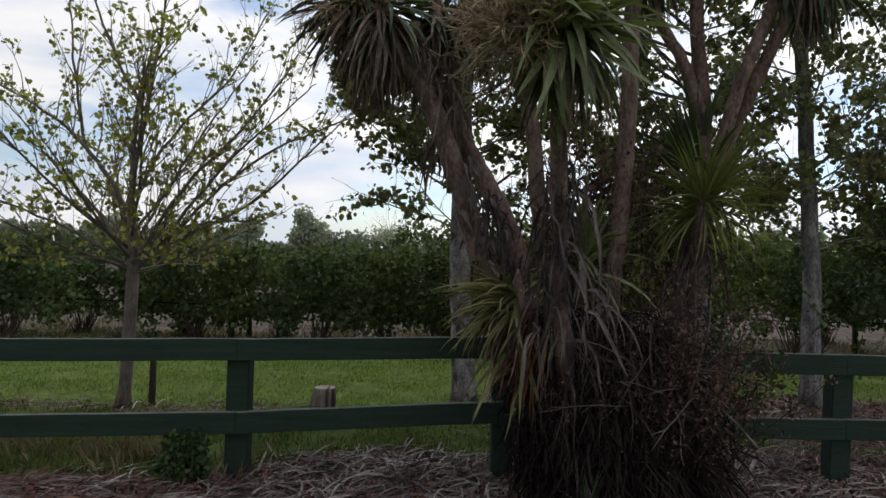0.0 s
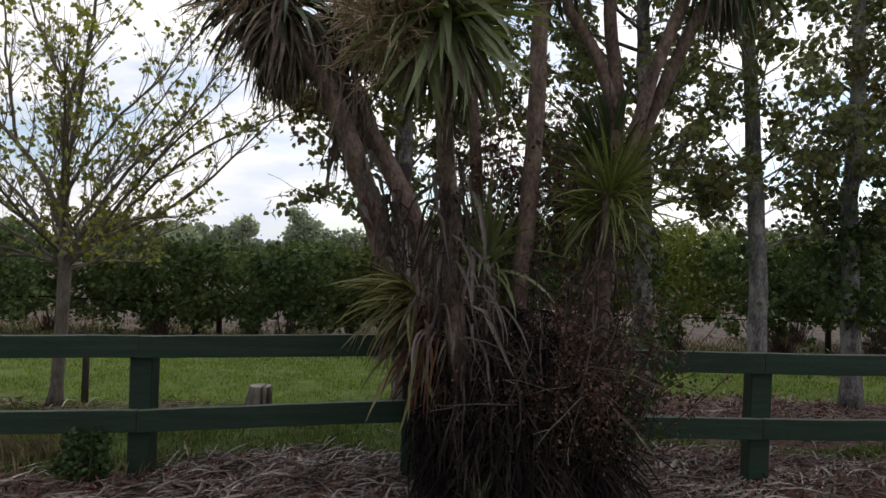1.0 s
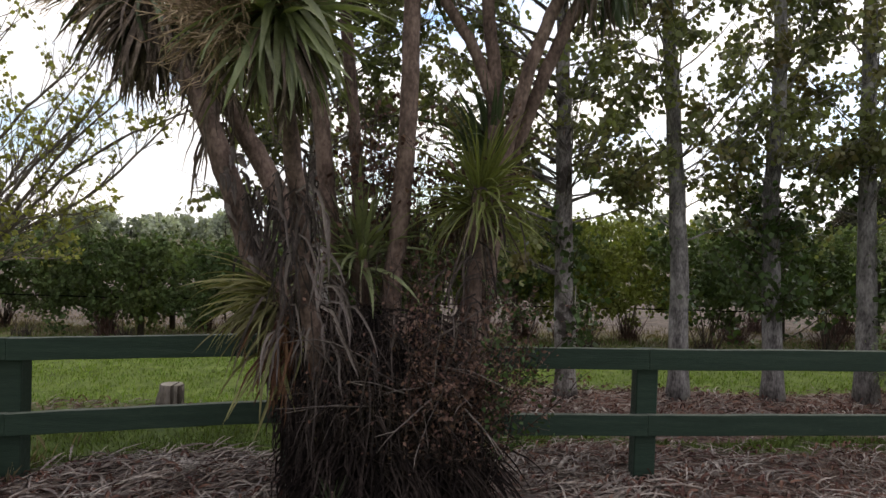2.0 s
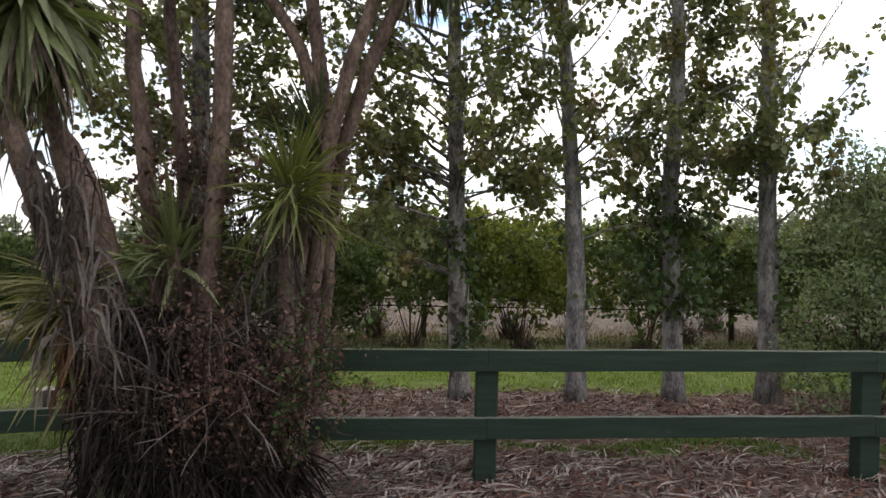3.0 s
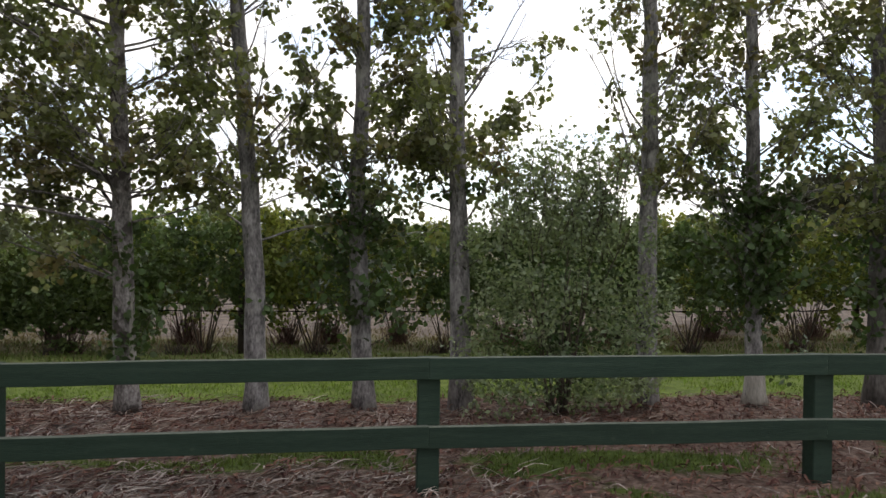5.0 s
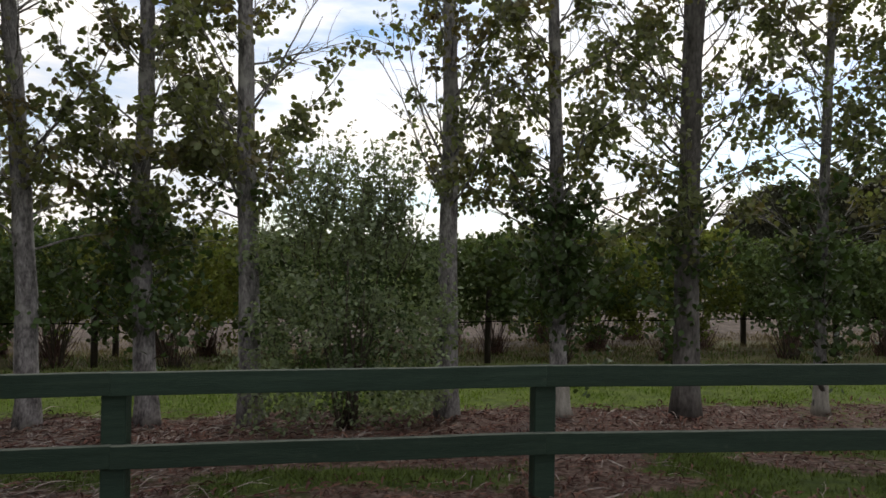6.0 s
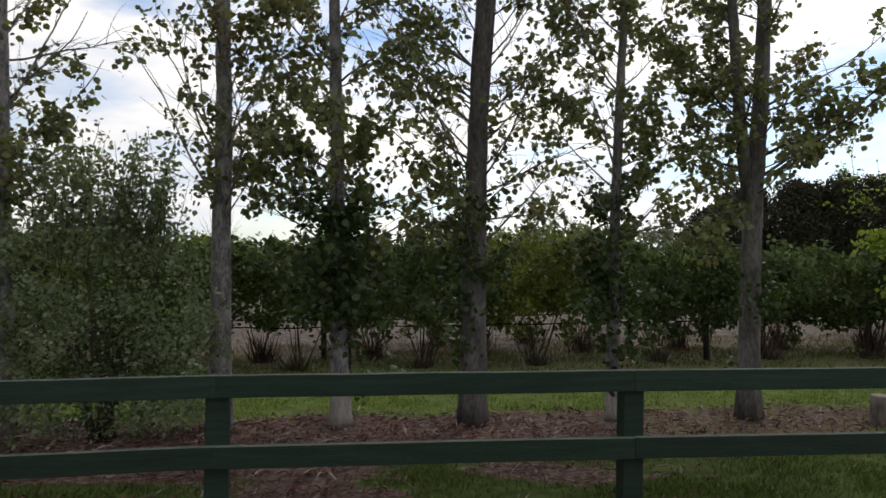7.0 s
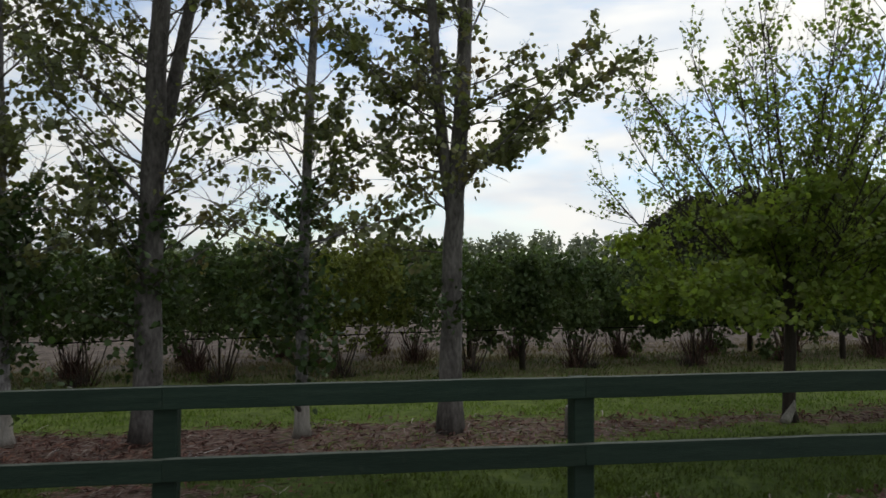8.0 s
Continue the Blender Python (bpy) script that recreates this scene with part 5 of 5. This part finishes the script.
    for k in range(190):
        c = Vector(at(0.3, 3.05, 2.78)) if k < 135 else Vector(at(-0.7, 3.95, 3.25))
        main = bend(c + Vector((0.12, 0.1, 0.04)), (random.gauss(-0.3, 0.7), random.gauss(-0.2, 0.5), random.gauss(0.0, 0.6)), random.uniform(0.22, 0.5), 5, 0.15, 0.0)
        s.tube(main, taper(0.006, 0.003, 6), 4)
        for _ in range(12):
            p, d = along(main, random.uniform(0.2, 1))
            tw = bend(p, d + Vector((random.gauss(0, 0.7), random.gauss(0, 0.7), random.gauss(0, 0.7))), random.uniform(0.06, 0.14), 2, 0.2, 0)
            s.tube(tw, taper(0.003, 0.002, 3), 3)
    part("flower_stalk", s, SEED_STALK, tree, "dry brown branching flower stalk")

    # shaggy skirts of dead leaves, hung from the stems
    def skirt(name, count, tops, length, width, mat, label, out=0.22, floor=0.03, seed=1, aim=(3.3, 6.1), loose=0.35):
        rng = random.Random(seed)
        s = Shape()
        for _ in range(count):
            (x, y, z), reach = rng.choice(tops)
            p = Vector(at(x + rng.gauss(0, 0.06), y + rng.gauss(0, 0.06), z + rng.uniform(-0.25, 0.12)))
            a = rng.uniform(0, 6.283) if rng.random() < loose else rng.uniform(*aim)
            d = Vector((math.cos(a) * out * reach, math.sin(a) * out * reach * 0.8, rng.uniform(-0.1, 0.3)))
            ln = rng.uniform(*length)
            pts = []
            for k in range(7):
                pts.append(p.copy())
                if p.z > floor + 0.02:
                    p = p + d.normalized() * (ln / 6)
                    p.z = max(floor, p.z)
                d = d + Vector((rng.uniform(-0.13, 0.13), rng.uniform(-0.13, 0.13), -0.16 - 0.1 * (k < 2)))
            w = rng.uniform(*width)
            s.strap(pts, [w * v for v in (0.6, 0.9, 1, 0.9, 0.75, 0.5, 0.06)], (rng.uniform(-0.5, 0.5), -1, rng.uniform(-0.2, 0.5)), 0.35)
        made = part(name, s, mat, tree, label)
        made["kind"] = "stuff"
        return made

    # matted thatch of dead leaves over the whole base
    def thatch(name, count, length, width, mat, label, seed, inner=0.75, z_from=0.12):
        rng = random.Random(seed)
        s = Shape()
        for _ in range(count):
            a, z = rng.uniform(0, 6.283), rng.uniform(z_from, 1.0) ** 0.8
            if rng.random() < 0.55:
                a = rng.uniform(3.2, 6.2)
            r = math.sqrt(max(0.0, 1 - (z * 0.92) ** 3)) * rng.uniform(inner, 1.03)
            if math.cos(a) * r > 0.05 and z > 0.36 and rng.random() < 0.8:
                continue
            p = Vector((0.06 + (0.58 if math.cos(a) > 0 else 0.58 + 0.12 * min(1.0, 1.6 * z)) * r * math.cos(a) - 0.1 * z, -0.08 + 0.46 * r * math.sin(a), 1.28 * z))
            d = Vector((math.cos(a) * 0.15 + rng.gauss(0, 0.36), math.sin(a) * 0.28 + rng.gauss(0, 0.2), rng.uniform(-1.1, 0.25)))
            ln, pts, edge = rng.uniform(*length), [], rng.gauss(-0.57, 0.06)
            for k in range(6):
                pts.append(p.copy())
                if p.z > 0.04:
                    p = p + d.normalized() * (ln / 5)
                    p.z, p.x = max(0.02, p.z), max(edge - 0.45 * (p.y + 0.4), p.x)
                d = d + Vector((rng.uniform(-0.25, 0.25), rng.uniform(-0.15, 0.15), -0.22))
            w = rng.uniform(*width)
            s.strap(pts, [w * v for v in (0.7, 1, 1, 0.8, 0.5, 0.06)], (rng.uniform(-0.7, 0.7), -1, rng.uniform(-0.4, 0.6)), 0.35)
        made = part(name, s, mat, tree, label)
        made["kind"] = "stuff"
        return made

    thatch("dead_leaf_skirt", 4600, (0.15, 0.5), (0.007, 0.018), SHADE_THATCH, "thick matted skirt of dead leaves with shade darkened into their colour", 21)
    thatch("brown_leaf_skirt", 330, (0.2, 0.5), (0.006, 0.014), DEAD_SWORD, "brown strips of dead leaf", 28, 0.93, 0.5)
    skirt("bleached_leaves", 26, [((0.68, 3.42, 1.95), 0.5), ((0.7, 3.44, 1.8), 0.6), ((0.74, 3.46, 1.65), 0.8), ((0.8, 3.48, 1.5), 1.0), ((0.86, 3.5, 1.38), 1.0)], (0.28, 0.55), (0.012, 0.03), PALE_DEAD, "pale grey strips of dead leaf", 0.22, seed=22, aim=(5.0, 6.3), loose=0.12)
    skirt("bleached_fringe", 12, [((0.72, 3.5, 1.3), 0.6), ((0.64, 3.52, 1.45), 0.6)], (0.25, 0.5), (0.009, 0.02), PALE_DEAD, "pale grey strips of dead leaf", 0.2, seed=29)
    skirt("strip_skirt", 80, [((0.8, 3.72, 1.3), 0.8), ((0.95, 3.66, 1.25), 0.9), ((1.08, 3.62, 1.15), 0.9), ((0.72, 3.75, 1.15), 0.7), ((0.9, 3.66, 1.0), 0.7)], (0.3, 0.6), (0.005, 0.013), DEAD_SWORD, "brown strips hanging over the base", 0.2, seed=31, aim=(4.2, 6.0), loose=0.1)
    skirt("neck_skirt", 60, [((0.67, 3.45, 2.0), 0.5), ((0.69, 3.48, 1.8), 0.6), ((0.7, 3.52, 1.6), 0.6)], (0.25, 0.5), (0.008, 0.02), DEAD_SWORD, "dead leaves hanging round a stem", 0.12, seed=23)
    skirt("neck_skirt", 34, [((1.72, 4.02, 1.85), 0.6), ((1.72, 4.02, 1.55), 0.6), ((1.7, 4.02, 1.3), 0.7)], (0.3, 0.6), (0.008, 0.018), DEAD_SWORD, "dead leaves hanging round a stem", 0.22, seed=24)
    skirt("collar", 46, [((0.16, 4.0, 2.2), 0.5), ((0.2, 3.99, 2.08), 0.5), ((0.25, 3.99, 1.94), 0.5), ((0.3, 4.0, 1.8), 0.5), ((0.35, 4.02, 1.66), 0.5)], (0.08, 0.17), (0.02, 0.04), PALE_DEAD, "pale curled leaf bases on the stem", 0.3, seed=25, aim=(4.9, 6.6), loose=0.05)
    skirt("strip_skirt", 60, [((0.3, 4.0, 1.9), 0.4), ((0.36, 4.02, 1.7), 0.4), ((0.42, 4.05, 1.5), 0.4)], (0.2, 0.45), (0.01, 0.024), DEAD_SWORD, "dark dead strips hanging on the stem", 0.12, seed=35, aim=(4.9, 6.6), loose=0.1)
    skirt("hung_skirt", 70, [((0.0, 4.15, 2.75), 0.3), ((-0.08, 4.12, 2.9), 0.3), ((0.06, 4.15, 2.55), 0.3)], (0.3, 0.6), (0.012, 0.026), HUNG_DEAD, "dead brown leaves hanging down a stem", 0.14, seed=33, aim=(2.6, 4.7), loose=0.1)
    skirt("russet_leaves", 60, [((0.6, 3.85, 1.2), 0.8), ((0.58, 3.88, 1.05), 0.8), ((0.66, 3.8, 1.15), 0.7)], (0.25, 0.55), (0.01, 0.022), RUSSET, "russet dead leaves under a low head", 0.3, seed=34, aim=(3.3, 5.0), loose=0.1)
    skirt("yellow_leaves", 18, [((0.6, 3.9, 1.1), 1.0), ((0.56, 3.92, 0.9), 0.9)], (0.4, 0.7), (0.02, 0.035), OLD_SWORD, "yellow-brown leaves low on the clump", 0.4, seed=26)

    # dry twigs that have grown up between the stems
    tangle, dry = Shape(), []
    random.seed(12)
    for _ in range(115):
        st = bend(at(random.uniform(0.75, 1.85), random.uniform(4.3, 4.7), random.uniform(1.0, 1.7)), (random.uniform(-0.5, 0.5), random.uniform(-0.3, 0.3), 1), random.uniform(0.5, 1.3), 6, 0.2, 0.03)
        tangle.tube(st, taper(0.005, 0.002, 7), 3)
        for _ in range(4):
            p, d = along(st, random.uniform(0.3, 1))
            tw = bend(p, d + Vector((random.uniform(-1, 1), random.uniform(-1, 1), random.uniform(-0.5, 0.5))), random.uniform(0.1, 0.3), 3, 0.25, 0)
            tangle.tube(tw, taper(0.003, 0.0015, 4), 3)
            dry += [along(tw, random.random())[0] + Vector((random.gauss(0, 1), random.gauss(0, 1), random.gauss(0, 1))) * 0.03 for _ in range(4)]
    part("dry_tangle", tangle, DARK_TWIG, tree, "dark tangle of dry twigs between the stems")["kind"] = "stuff"
    leaves("tangle_foliage", dry, 0.05, SMALL, RUST_LEAF, tree, 0.4, label="shrivelled brown leaves among the twigs", kind="stuff")

    # hidden core, added to stop light passing through the thatch
    core = Shape()
    rings = [(0.0, 0.42), (0.25, 0.46), (0.6, 0.46), (0.95, 0.36), (1.2, 0.2)]
    core.tube([(0.1 - 0.05 * z, 0.05, z) for z, _ in rings], [r for _, r in rings], 16, 0.25)
    part("root_mound", core, CABBAGE_BARK, tree, "added core inside the leaf skirt that blocks light")


make_cabbage_tree()


def make_brown_shrub():
    random.seed(90)
    shrub = thing("brown_shrub", 1.56, 3.74, 0, "half-dead twiggy shrub with rusty brown leaves", "bush")
    s, spots, green = Shape(), [], []
    for _ in range(130):
        st = bend((random.uniform(-0.52, 0.2), random.uniform(-0.08, 0.22), -0.03), (random.uniform(-0.4, 0.4), random.uniform(-0.4, 0.4), 1), random.uniform(0.7, 1.75), 7, 0.15, -0.015)
        s.tube(st, taper(0.006, 0.002, 8), 4)
        for _ in range(9):
            p, d = along(st, random.uniform(0.42, 1))
            tw = bend(p, d + Vector((random.uniform(-1, 1), random.uniform(-1, 1), random.uniform(-0.8, 0.5))), random.uniform(0.1, 0.32), 3, 0.25, -0.05)
            s.tube(tw, taper(0.0028, 0.0014, 4), 3)
            for _ in range(12):
                q = along(tw, random.random())[0] + Vector((random.gauss(0, 1), random.gauss(0, 1), random.gauss(0, 1))) * 0.03
                if random.random() < 0.03 + 2.2 * (q.z - 0.32):  # the foot is left bare so the shade-dark thatch shows
                    if q.x > -0.25 or random.random() < 0.2:
                        (green if q.x > 0.2 and random.random() < 0.28 else spots).append(q)
    part("brushwood", s, SHRUB_TWIG, shrub)["kind"] = "stuff"
    leaves("dead_leaves", spots, 0.027, SMALL, RUST_LEAF, shrub, 0.4, label="small rusty brown leaves")
    leaves("live_leaves", green, 0.04, SMALL, SHRUB_GREEN, shrub, 0.2, label="small dull green leaves")
    pale = Shape()
    for _ in range(26):
        st = bend((random.uniform(-0.6, 0.1), random.uniform(-0.35, -0.05), random.uniform(0.65, 1.1)), (random.uniform(-1, 0.7), random.uniform(-0.6, 0), random.uniform(-0.5, 1)), random.uniform(0.2, 0.62), 6, 0.16, -0.04)
        pale.tube(st, taper(0.0062, 0.0024, 7), 4)
        if random.random() < 0.5:
            p, d = along(st, random.uniform(0.3, 0.7))
            pale.tube(bend(p, d + Vector((random.uniform(-1, 1), -0.2, random.uniform(-0.6, 0.8))), random.uniform(0.1, 0.28), 4, 0.15, -0.03), taper(0.0042, 0.0018, 5), 4)
    part("bleached_brushwood", pale, PALE_DEAD, shrub, "pale bleached dead twigs")["kind"] = "stuff"


make_brown_shrub()
